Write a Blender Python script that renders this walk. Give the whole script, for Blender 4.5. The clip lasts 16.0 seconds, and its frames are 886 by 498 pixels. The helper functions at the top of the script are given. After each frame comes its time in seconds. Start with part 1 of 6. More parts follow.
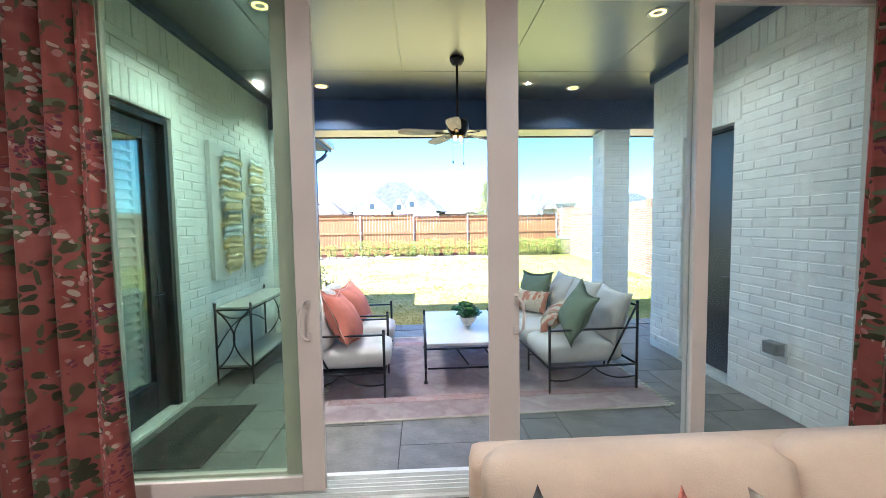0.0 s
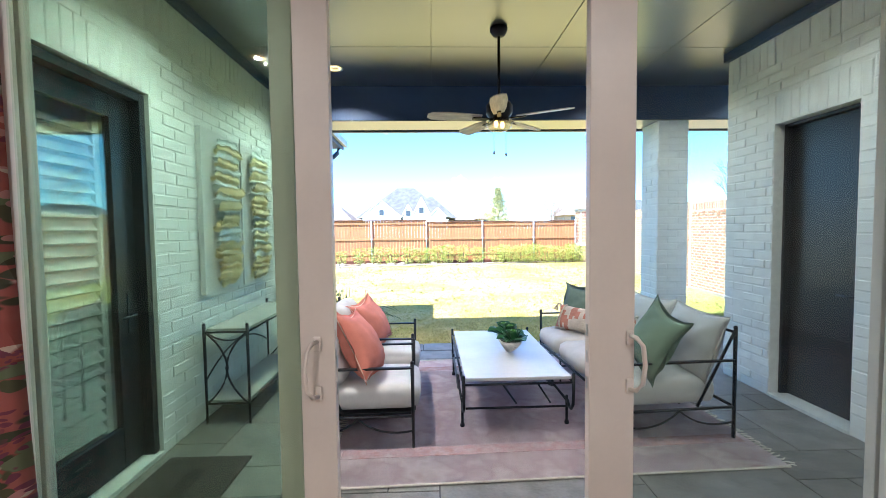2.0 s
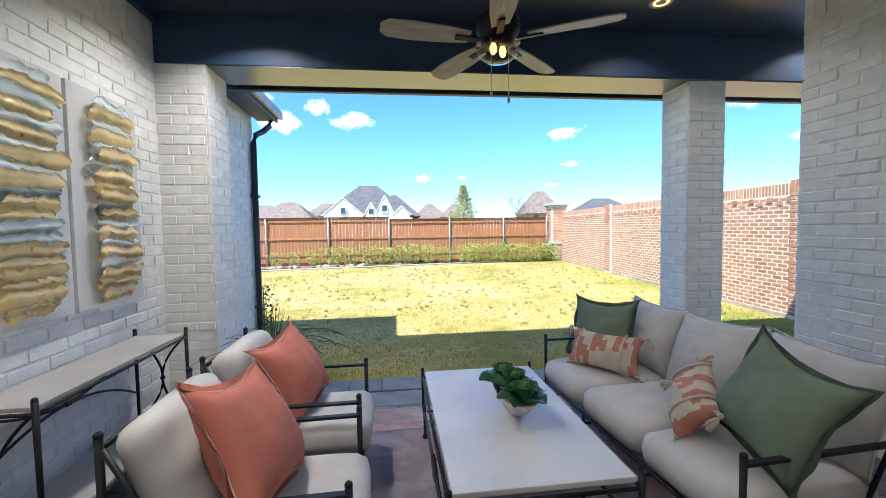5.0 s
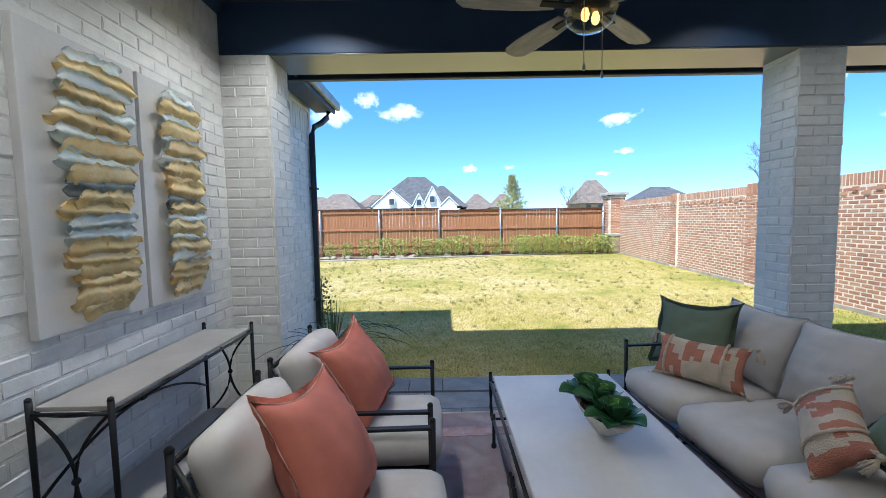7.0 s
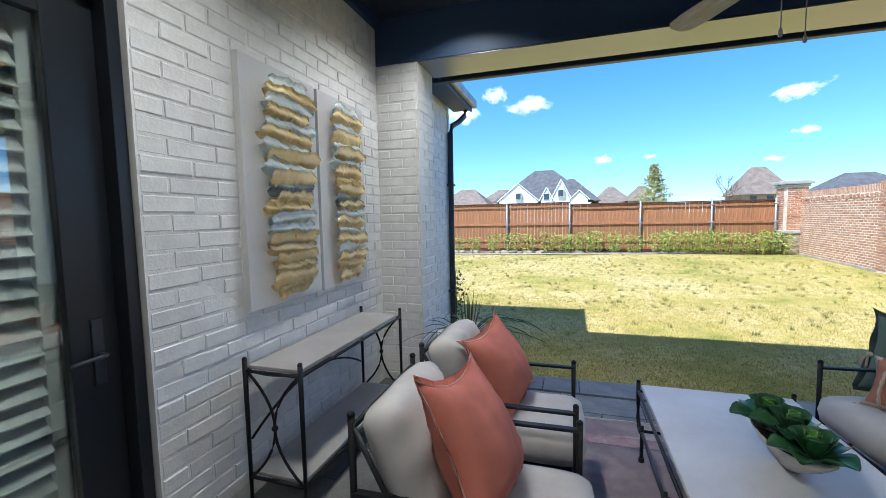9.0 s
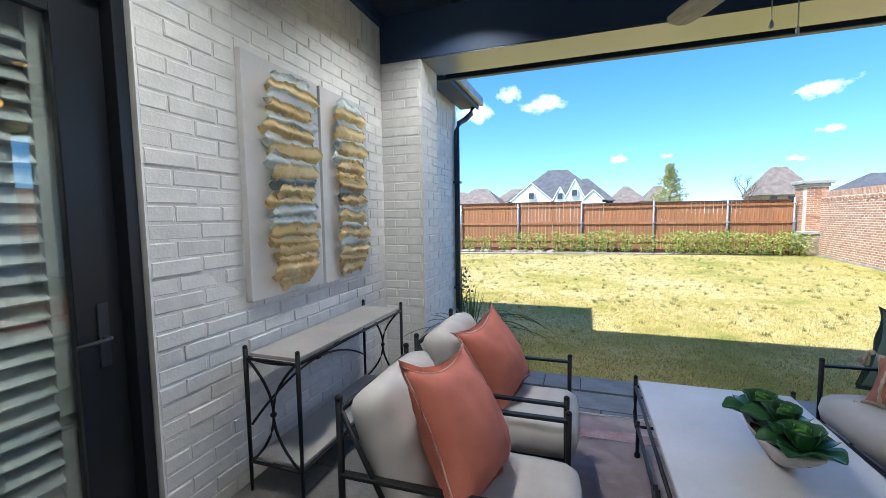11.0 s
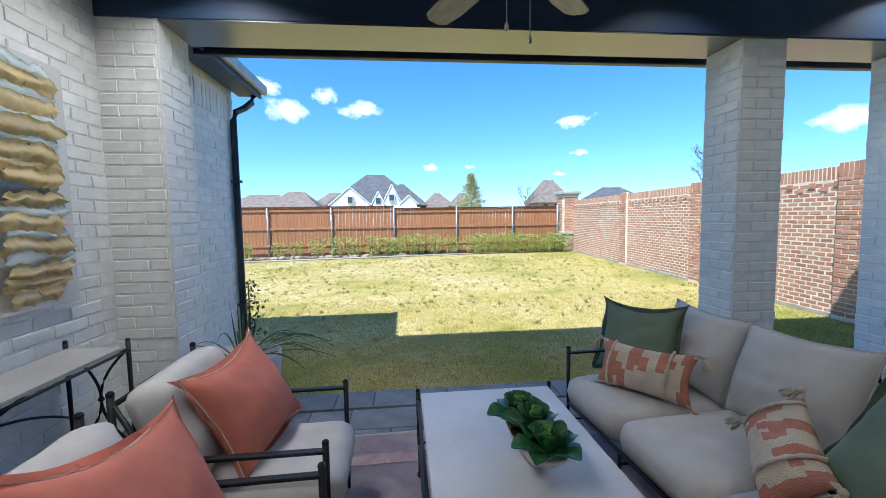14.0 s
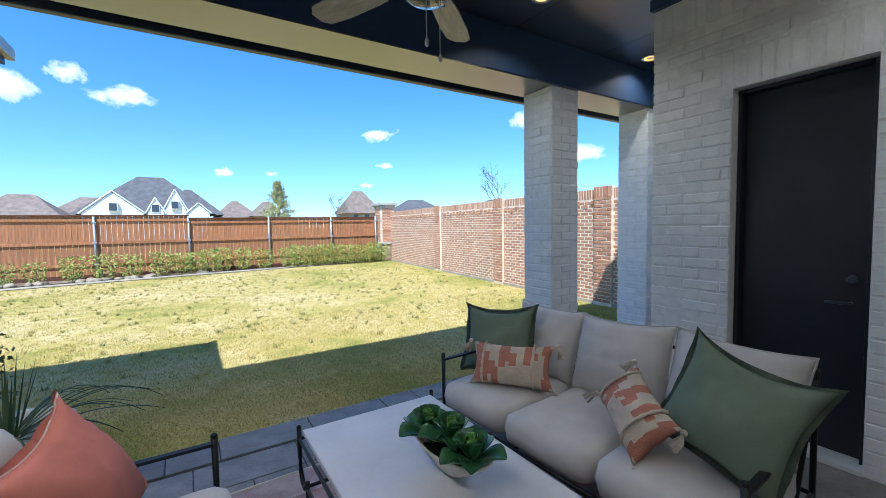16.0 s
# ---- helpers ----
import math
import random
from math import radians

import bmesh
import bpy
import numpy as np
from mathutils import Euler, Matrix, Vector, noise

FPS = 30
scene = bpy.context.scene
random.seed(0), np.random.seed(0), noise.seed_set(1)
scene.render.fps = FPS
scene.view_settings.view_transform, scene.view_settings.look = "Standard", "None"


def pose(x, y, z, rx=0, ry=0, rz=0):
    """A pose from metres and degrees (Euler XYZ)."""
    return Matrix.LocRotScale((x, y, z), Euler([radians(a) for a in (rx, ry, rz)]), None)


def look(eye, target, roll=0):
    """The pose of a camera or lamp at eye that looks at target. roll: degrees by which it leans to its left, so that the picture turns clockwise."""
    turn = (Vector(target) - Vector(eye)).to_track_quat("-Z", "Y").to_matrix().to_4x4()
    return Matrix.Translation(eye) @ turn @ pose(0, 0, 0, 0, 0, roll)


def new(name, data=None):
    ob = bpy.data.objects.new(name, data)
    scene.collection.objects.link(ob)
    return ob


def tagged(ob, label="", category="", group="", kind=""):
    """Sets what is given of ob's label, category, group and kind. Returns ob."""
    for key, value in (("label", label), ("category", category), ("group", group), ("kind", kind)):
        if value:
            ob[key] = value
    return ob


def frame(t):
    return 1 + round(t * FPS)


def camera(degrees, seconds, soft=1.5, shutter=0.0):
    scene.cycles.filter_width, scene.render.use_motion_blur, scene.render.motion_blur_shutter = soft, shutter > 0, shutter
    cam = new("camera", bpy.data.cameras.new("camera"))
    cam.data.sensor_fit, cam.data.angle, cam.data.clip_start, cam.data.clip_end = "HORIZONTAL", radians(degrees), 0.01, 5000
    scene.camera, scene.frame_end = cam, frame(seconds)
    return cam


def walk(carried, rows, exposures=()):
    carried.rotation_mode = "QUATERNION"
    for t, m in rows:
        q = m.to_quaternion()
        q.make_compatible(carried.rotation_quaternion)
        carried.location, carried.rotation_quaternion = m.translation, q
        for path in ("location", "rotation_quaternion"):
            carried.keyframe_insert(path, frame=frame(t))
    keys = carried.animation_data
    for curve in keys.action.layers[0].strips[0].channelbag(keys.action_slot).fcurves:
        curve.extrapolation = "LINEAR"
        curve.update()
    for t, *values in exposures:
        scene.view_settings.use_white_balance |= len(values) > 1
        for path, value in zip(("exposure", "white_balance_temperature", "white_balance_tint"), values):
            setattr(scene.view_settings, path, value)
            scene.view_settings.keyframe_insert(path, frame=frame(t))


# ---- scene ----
cam = camera(95.0, 16.0, soft=0.7)
PATH = [
    (0, (0.462, 0.223, 1.536), (0.561, 2.217, 1.41), -0.9),
    (0.5, (0.439, 0.387, 1.529), (0.511, 2.382, 1.417), -0.9),
    (1, (0.326, 0.574, 1.534), (0.38, 2.57, 1.434), -0.8),
    (1.5, (0.255, 0.739, 1.524), (0.307, 2.736, 1.431), -0.8),
    (2, (0.246, 0.979, 1.517), (0.304, 2.976, 1.423), -0.7),
    (2.5, (0.26, 1.205, 1.493), (0.338, 3.201, 1.401), -0.8),
    (3, (0.237, 1.452, 1.49), (0.351, 3.447, 1.395), -0.8),
    (3.5, (0.239, 1.663, 1.479), (0.4, 3.654, 1.382), -0.9),
    (4, (0.296, 1.927, 1.48), (0.51, 3.913, 1.376), -0.9),
    (4.2, (0.32, 2.026, 1.478), (0.556, 4.01, 1.377), -0.9),
    (6.3, (0.191, 2.597, 1.489), (0.376, 4.584, 1.363), -0.9),
    (6.5, (0.187, 2.594, 1.496), (0.321, 4.585, 1.363), -1.0),
    (7, (0.146, 2.582, 1.5), (0.15, 4.577, 1.355), -1.0),
    (7.5, (0.124, 2.57, 1.499), (-0.032, 4.558, 1.348), -1.1),
    (8, (0.095, 2.563, 1.5), (-0.225, 4.531, 1.342), -1.2),
    (8.5, (0.064, 2.557, 1.504), (-0.407, 4.494, 1.345), -1.1),
    (9, (0.044, 2.556, 1.504), (-0.553, 4.459, 1.345), -1.1),
    (9.2, (0.043, 2.552, 1.5), (-0.596, 4.441, 1.345), -1.0),
    (11.3, (0.167, 2.547, 1.47), (-0.489, 4.43, 1.309), -0.8),
    (11.5, (0.184, 2.543, 1.47), (-0.432, 4.439, 1.308), -0.8),
    (12, (0.236, 2.558, 1.464), (-0.252, 4.49, 1.301), -0.8),
    (12.5, (0.273, 2.588, 1.461), (-0.046, 4.555, 1.293), -0.9),
    (13, (0.322, 2.646, 1.45), (0.172, 4.634, 1.285), -0.9),
    (13.5, (0.345, 2.748, 1.447), (0.366, 4.741, 1.284), -0.9),
    (14, (0.395, 2.926, 1.473), (0.589, 4.911, 1.319), -0.9),
    (14.5, (0.38, 3.047, 1.479), (0.76, 5.006, 1.337), -0.9),
    (15, (0.263, 3.127, 1.495), (0.856, 5.032, 1.364), -0.9),
    (15.5, (0.159, 3.156, 1.491), (0.989, 4.972, 1.371), -0.8),
    (16, (0.017, 3.117, 1.494), (1.075, 4.809, 1.376), -1.0),
]
walk(cam, [(t, look(eye, target, roll)) for t, eye, target, roll in PATH],
     exposures=[(0, 2.36, 5350, 7), (1.5, 2.3, 5450, 8), (2.5, 2.12, 5550, 8), (3.5, 1.9, 5700, 9), (4.2, 1.62, 5850, 9), (6.3, 0.83, 5500, 6), (9.2, 0.9, 5500, 6), (11.3, 1.0, 5550, 7), (13, 0.93, 5450, 6), (14.2, 0.8, 5400, 6), (16, 0.77, 5400, 7)])

# ---- light ----
WEST_WATTS, EAST_WATTS, ROOM_WATTS = 9.5, 2.8, 8.5
SUN = Vector((1.39, 1.5, -3.0)).normalized()          # the way the sunlight travels
sun_up = math.asin(-SUN.z)
sun_az = math.atan2(-SUN.x, -SUN.y)                   # from +y, clockwise
world = bpy.data.worlds.new("sky")
scene.world = world
world.use_nodes = True
wn, wl = world.node_tree.nodes, world.node_tree.links
sky = wn.new("ShaderNodeTexSky")
sky.sky_type, sky.sun_disc = "NISHITA", False
sky.sun_elevation, sky.sun_rotation = sun_up, sun_az
sky.air_density, sky.dust_density, sky.ozone_density = 1.0, 0.05, 1.6
rich = wn.new("ShaderNodeHueSaturation")
rich.inputs["Saturation"].default_value = 1.28
aim, lift = wn.new("ShaderNodeTexCoord"), wn.new("ShaderNodeVectorMath")
lift.inputs[1].default_value = (0, 0, 0.07)           # a clear, dry horizon
wl.new(aim.outputs["Generated"], lift.inputs[0])
wl.new(lift.outputs[0], sky.inputs[0])
wl.new(sky.outputs[0], rich.inputs["Color"])
wl.new(rich.outputs[0], wn["Background"].inputs[0])
wn["Background"].inputs[1].default_value = 0.15
lamp = bpy.data.lights.new("sun", "SUN")
lamp.energy, lamp.angle, lamp.color = 4.4, radians(0.53), (1.0, 0.95, 0.86)
sun = new("sun", lamp)
sun.matrix_world = look((-8, -9, 18), Vector((-8, -9, 18)) + SUN)


# ---- materials ----
def mat(name, base, rough=0.6, metal=0.0, vary=0.12, scale=6.0, fine=60.0, bump=0.1, spec=0.5, second=None, mix=0.5,
        stretch=(1, 1, 1), obj_random=0.0, island=0.0, coat=0.0):
    """A painted, woven or mineral surface: two scales of colour variation and a fine relief."""
    m = bpy.data.materials.new(name)
    m.use_nodes = True
    n, l = m.node_tree.nodes, m.node_tree.links
    b = n["Principled BSDF"]
    tc = n.new("ShaderNodeTexCoord")
    mp = n.new("ShaderNodeMapping")
    mp.inputs["Scale"].default_value = stretch
    l.new(tc.outputs["Object"], mp.inputs[0])
    big, small = n.new("ShaderNodeTexNoise"), n.new("ShaderNodeTexNoise")
    big.inputs["Scale"].default_value, big.inputs["Detail"].default_value = scale, 5
    small.inputs["Scale"].default_value, small.inputs["Detail"].default_value = fine, 3
    l.new(mp.outputs[0], big.inputs[0])
    l.new(mp.outputs[0], small.inputs[0])
    ramp = n.new("ShaderNodeValToRGB")
    d = second or tuple(c * (1 - 2.2 * vary) for c in base)
    lift = base if second else tuple(min(1, c * (1 + vary)) for c in base)
    ramp.color_ramp.elements[0].color, ramp.color_ramp.elements[1].color = (*d, 1), (*lift, 1)
    ramp.color_ramp.elements[0].position, ramp.color_ramp.elements[1].position = mix - 0.2, mix + 0.2
    l.new(big.outputs[0], ramp.inputs[0])
    fm = n.new("ShaderNodeMapRange")
    fm.inputs[3].default_value, fm.inputs[4].default_value = 1 - vary, 1 + vary
    l.new(small.outputs[0], fm.inputs[0])
    col = n.new("ShaderNodeMix")
    col.data_type, col.blend_type = "RGBA", "MULTIPLY"
    col.inputs[0].default_value = 1
    l.new(ramp.outputs[0], col.inputs[6])
    l.new(fm.outputs[0], col.inputs[7])
    out = col.outputs[2]
    for amount, node, socket in ((obj_random, "ShaderNodeObjectInfo", "Random"), (island, "ShaderNodeNewGeometry", "Random Per Island")):
        if amount:
            src, rm = n.new(node), n.new("ShaderNodeMapRange")
            rm.inputs[3].default_value, rm.inputs[4].default_value = 1 - amount, 1 + amount
            l.new(src.outputs[socket], rm.inputs[0])
            c2 = n.new("ShaderNodeMix")
            c2.data_type, c2.blend_type = "RGBA", "MULTIPLY"
            c2.inputs[0].default_value = 1
            l.new(out, c2.inputs[6])
            l.new(rm.outputs[0], c2.inputs[7])
            out = c2.outputs[2]
    l.new(out, b.inputs["Base Color"])
    if bump:
        bp = n.new("ShaderNodeBump")
        bp.inputs["Strength"].default_value, bp.inputs["Distance"].default_value = min(1, bump * 3), 0.01
        ad = n.new("ShaderNodeMath")
        l.new(big.outputs[0], ad.inputs[0])
        l.new(small.outputs[0], ad.inputs[1])
        l.new(ad.outputs[0], bp.inputs["Height"])
        l.new(bp.outputs[0], b.inputs["Normal"])
    b.inputs["Roughness"].default_value, b.inputs["Metallic"].default_value = rough, metal
    b.inputs["Specular IOR Level"].default_value = spec
    b.inputs["Coat IOR"].default_value = 1.85
    b.inputs["Coat Weight"].default_value, b.inputs["Coat Roughness"].default_value = coat, rough
    return m


def tri_mat(name, colours, rough=0.8, scale=1.0, source="object", bump=0.0, fine=40.0):
    """Several colours, picked piece by piece (object or island) or by a noise field."""
    m = bpy.data.materials.new(name)
    m.use_nodes = True
    n, l = m.node_tree.nodes, m.node_tree.links
    b = n["Principled BSDF"]
    ramp = n.new("ShaderNodeValToRGB")
    ramp.color_ramp.elements[0].color = (*colours[0], 1)
    ramp.color_ramp.elements[-1].color = (*colours[-1], 1)
    for i, c in enumerate(colours[1:-1], 1):
        e = ramp.color_ramp.elements.new(i / (len(colours) - 1))
        e.color = (*c, 1)
    tc = n.new("ShaderNodeTexCoord")
    if source == "object":
        src = n.new("ShaderNodeObjectInfo").outputs["Random"]
    elif source == "island":
        src = n.new("ShaderNodeNewGeometry").outputs["Random Per Island"]
    else:
        t = n.new("ShaderNodeTexNoise")
        t.inputs["Scale"].default_value, t.inputs["Detail"].default_value = scale, 6
        l.new(tc.outputs["Object"], t.inputs[0])
        st = n.new("ShaderNodeMapRange")
        st.inputs[1].default_value, st.inputs[2].default_value = 0.3, 0.7
        l.new(t.outputs[0], st.inputs[0])
        src = st.outputs[0]
    l.new(src, ramp.inputs[0])
    f = n.new("ShaderNodeTexNoise")
    f.inputs["Scale"].default_value, f.inputs["Detail"].default_value = fine, 4
    l.new(tc.outputs["Object"], f.inputs[0])
    fm = n.new("ShaderNodeMapRange")
    fm.inputs[3].default_value, fm.inputs[4].default_value = 0.75, 1.25
    l.new(f.outputs[0], fm.inputs[0])
    mx = n.new("ShaderNodeMix")
    mx.data_type, mx.blend_type = "RGBA", "MULTIPLY"
    mx.inputs[0].default_value = 1
    l.new(ramp.outputs[0], mx.inputs[6])
    l.new(fm.outputs[0], mx.inputs[7])
    l.new(mx.outputs[2], b.inputs["Base Color"])
    b.inputs["Roughness"].default_value = rough
    if bump:
        bp = n.new("ShaderNodeBump")
        bp.inputs["Strength"].default_value, bp.inputs["Distance"].default_value = bump, 0.01
        l.new(f.outputs[0], bp.inputs["Height"])
        l.new(bp.outputs[0], b.inputs["Normal"])
    return m


def glow(name, colour, strength):
    m = bpy.data.materials.new(name)
    m.use_nodes = True
    b = m.node_tree.nodes["Principled BSDF"]
    b.inputs["Base Color"].default_value = (*colour, 1)
    b.inputs["Emission Color"].default_value = (*colour, 1)
    b.inputs["Emission Strength"].default_value = strength
    return m


def glass(name, tint, rough=0.0, gloss=0.035):
    m = bpy.data.materials.new(name)
    m.use_nodes = True
    n, l = m.node_tree.nodes, m.node_tree.links
    n.remove(n["Principled BSDF"])
    tr, gl, mx, fr = n.new("ShaderNodeBsdfTransparent"), n.new("ShaderNodeBsdfGlossy"), n.new("ShaderNodeMixShader"), n.new("ShaderNodeLayerWeight")
    pw, ma = n.new("ShaderNodeMath"), n.new("ShaderNodeMath")
    pw.operation, ma.operation = "POWER", "MULTIPLY_ADD"
    pw.inputs[1].default_value, ma.inputs[1].default_value, ma.inputs[2].default_value = 4.0, 0.8, gloss
    tr.inputs[0].default_value = (*tint, 1)
    gl.inputs["Roughness"].default_value = rough
    fr.inputs[0].default_value = 0.5
    l.new(fr.outputs["Facing"], pw.inputs[0])
    l.new(pw.outputs[0], ma.inputs[0])
    l.new(ma.outputs[0], mx.inputs[0])
    l.new(tr.outputs[0], mx.inputs[1])
    l.new(gl.outputs[0], mx.inputs[2])
    l.new(mx.outputs[0], n["Material Output"].inputs[0])
    return m


WHITE_BRICK = mat("white painted brick", (0.80, 0.80, 0.79), 0.68, vary=0.05, scale=9, fine=70, bump=0.045, obj_random=0.05)
WHITE_BRICKS = mat("white painted bricks", (0.80, 0.80, 0.79), 0.68, vary=0.05, scale=9, fine=70, bump=0.045, island=0.05)
WHITE_MORTAR = mat("white painted mortar", (0.78, 0.78, 0.77), 0.7, vary=0.06, scale=25, fine=120, bump=0.06)
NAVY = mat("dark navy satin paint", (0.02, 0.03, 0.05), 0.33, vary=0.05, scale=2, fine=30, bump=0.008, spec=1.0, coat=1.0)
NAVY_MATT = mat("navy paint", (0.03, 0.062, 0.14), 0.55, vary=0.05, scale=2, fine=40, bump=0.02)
BLACK_DOOR = mat("near black door paint", (0.016, 0.02, 0.027), 0.35, vary=0.06, scale=4, fine=40, bump=0.02)
FRAME_WHITE = mat("almond vinyl frame", (0.62, 0.55, 0.50), 0.4, vary=0.03, scale=3, fine=50, bump=0.01)
SILL_WHITE = mat("white sill", (0.7, 0.7, 0.68), 0.5, vary=0.06, scale=6, fine=60, bump=0.03)
PLASTER = mat("warm white plaster", (0.72, 0.68, 0.62), 0.8, vary=0.03, scale=3, fine=90, bump=0.05)
WOOD_FLOOR = mat("oak floor", (0.26, 0.19, 0.13), 0.45, vary=0.15, scale=4, fine=40, stretch=(1, 0.1, 1))
SLATE = mat("grey slate paver", (0.19, 0.182, 0.172), 0.5, vary=0.16, scale=5, fine=45, bump=0.12, obj_random=0.22)
GROUT = mat("dark paver joint", (0.06, 0.06, 0.062), 0.9, vary=0.15, scale=12, fine=90, bump=0.2)
CONCRETE = mat("pale concrete", (0.42, 0.40, 0.36), 0.85, vary=0.12, scale=3, fine=50, bump=0.15)
EDGING = mat("sandy concrete", (0.44, 0.37, 0.28), 0.9, vary=0.15, scale=4, fine=50, bump=0.2)
RED_COLS = ((0.38, 0.175, 0.10), (0.46, 0.23, 0.135), (0.52, 0.29, 0.18), (0.41, 0.195, 0.11), (0.49, 0.26, 0.155), (0.34, 0.155, 0.095))
RED_BRICK = tri_mat("red brick", RED_COLS, 0.85, source="object", bump=0.4, fine=60)
RED_BRICKS = tri_mat("red bricks", RED_COLS, 0.85, source="island", bump=0.4, fine=60)
RED_MORTAR = mat("sandy mortar", (0.80, 0.66, 0.49), 0.9, vary=0.12, scale=5, fine=60, bump=0.2)
STONE = mat("cream limestone", (0.42, 0.34, 0.23), 0.85, vary=0.2, scale=6, fine=40, bump=0.3)
CEDAR = mat("stained cedar", (0.42, 0.175, 0.07), 0.7, vary=0.16, scale=3, fine=40, bump=0.1, stretch=(6, 6, 0.5), obj_random=0.09)
CEDAR_DARK = mat("dark cedar cap", (0.10, 0.035, 0.018), 0.7, vary=0.15, scale=4, fine=40, bump=0.1, obj_random=0.1)
GALV = mat("galvanised steel", (0.5, 0.51, 0.52), 0.4, 0.7, vary=0.08, scale=8, fine=60, bump=0.02)
MULCH = mat("dark bark mulch", (0.04, 0.026, 0.018), 0.95, vary=0.3, scale=14, fine=60, bump=0.4)
SOIL = mat("pale dry soil", (0.33, 0.24, 0.16), 0.95, vary=0.25, scale=5, fine=40, bump=0.3)
DARK_METAL = mat("dark slate metal", (0.05, 0.06, 0.075), 0.4, 0.3, vary=0.08, scale=6, fine=60, bump=0.02)
ROOF = mat("grey asphalt shingle", (0.125, 0.12, 0.125), 0.9, vary=0.15, scale=1.2, fine=8, bump=0.1)
ROOF_BROWN = mat("brown asphalt shingle", (0.24, 0.185, 0.15), 0.9, vary=0.15, scale=1.2, fine=8, bump=0.1)
WRAP = mat("white house wrap", (0.68, 0.71, 0.76), 0.6, vary=0.04, scale=0.6, fine=4, bump=0.05)
FAR_BRICK = mat("tan far brick", (0.36, 0.27, 0.2), 0.9, vary=0.15, scale=0.6, fine=5, bump=0.1)
CLEAR = glass("clear glass", (0.90, 0.96, 0.94))
TINT = glass("low-e green glass", (0.74, 0.83, 0.74))
MIRRORY = glass("reflecting door glass", (0.80, 0.86, 0.84), gloss=0.16)
LAMP_WARM = glow("warm lamp", (1.0, 0.50, 0.10), 2.2)


def lawn_mat():
    """Half-dormant turf: straw and green drifting into one another, greener along the wall and in the near strip."""
    m = bpy.data.materials.new("half dormant turf")
    m.use_nodes = True
    n, l = m.node_tree.nodes, m.node_tree.links
    b = n["Principled BSDF"]
    tc = n.new("ShaderNodeTexCoord")
    def nz(s, d=6):
        t = n.new("ShaderNodeTexNoise")
        t.inputs["Scale"].default_value, t.inputs["Detail"].default_value = s, d
        l.new(tc.outputs["Object"], t.inputs[0])
        return t.outputs[0]
    a, c, f = nz(0.45), nz(3.2), nz(38)
    s = n.new("ShaderNodeMath"); s.operation = "MULTIPLY_ADD"
    l.new(c, s.inputs[0]); s.inputs[1].default_value = 0.55
    l.new(a, s.inputs[2])
    mr = n.new("ShaderNodeMapRange"); mr.inputs[1].default_value, mr.inputs[2].default_value = 0.48, 0.92
    l.new(s.outputs[0], mr.inputs[0])
    r = n.new("ShaderNodeValToRGB")
    r.color_ramp.elements[0].color, r.color_ramp.elements[1].color = (0.20, 0.235, 0.035, 1), (0.63, 0.49, 0.235, 1)
    e = r.color_ramp.elements.new(0.5); e.color = (0.49, 0.385, 0.12, 1)
    xyz = n.new("ShaderNodeSeparateXYZ"); l.new(tc.outputs["Object"], xyz.inputs[0])
    side = n.new("ShaderNodeMapRange"); side.inputs[1].default_value, side.inputs[2].default_value, side.inputs[4].default_value = 2.5, 7.0, 0.62
    l.new(xyz.outputs[0], side.inputs[0])
    edge = n.new("ShaderNodeMapRange"); edge.inputs[1].default_value, edge.inputs[2].default_value, edge.inputs[3].default_value, edge.inputs[4].default_value = 6.4, 8.6, 0.55, 0.0
    l.new(xyz.outputs[1], edge.inputs[0])
    both = n.new("ShaderNodeMath"); both.operation = "MAXIMUM"
    l.new(side.outputs[0], both.inputs[0]); l.new(edge.outputs[0], both.inputs[1])
    grown = n.new("ShaderNodeMath"); grown.operation = "MULTIPLY"
    l.new(both.outputs[0], grown.inputs[0]); l.new(c, grown.inputs[1])
    less = n.new("ShaderNodeMath"); less.operation, less.use_clamp = "SUBTRACT", True
    l.new(mr.outputs[0], less.inputs[0]); l.new(grown.outputs[0], less.inputs[1])
    l.new(less.outputs[0], r.inputs[0])
    fm = n.new("ShaderNodeMapRange"); fm.inputs[3].default_value, fm.inputs[4].default_value = 0.45, 1.5
    l.new(f, fm.inputs[0])
    mx = n.new("ShaderNodeMix"); mx.data_type, mx.blend_type = "RGBA", "MULTIPLY"; mx.inputs[0].default_value = 1
    l.new(r.outputs[0], mx.inputs[6]); l.new(fm.outputs[0], mx.inputs[7])
    l.new(mx.outputs[2], b.inputs["Base Color"])
    b.inputs["Roughness"].default_value = 0.95
    b.inputs["Specular IOR Level"].default_value = 0.1
    bp = n.new("ShaderNodeBump"); bp.inputs["Strength"].default_value, bp.inputs["Distance"].default_value = 0.8, 0.03
    l.new(f, bp.inputs["Height"]); l.new(bp.outputs[0], b.inputs["Normal"])
    return m


TURF = lawn_mat()
BLADES = tri_mat("grass blades", ((0.28, 0.28, 0.05), (0.50, 0.38, 0.12), (0.60, 0.47, 0.22), (0.37, 0.33, 0.07), (0.54, 0.43, 0.17)), 0.85, source="island")


# ---- mesh helpers ----
def mesh_ob(name, bm, material, smooth=False):
    me = bpy.data.meshes.new(name)
    bm.to_mesh(me)
    bm.free()
    for m in (material if isinstance(material, (list, tuple)) else (material,)):
        me.materials.append(m)
    if smooth:
        me.polygons.foreach_set("use_smooth", [True] * len(me.polygons))
    return new(name, me)


def part(name, bm, material, parent=None, label="", smooth=False):
    ob = mesh_ob(name, bm, material, smooth)
    if parent is not None:
        ob.parent = parent
    if label:
        ob["label"] = label
    return ob


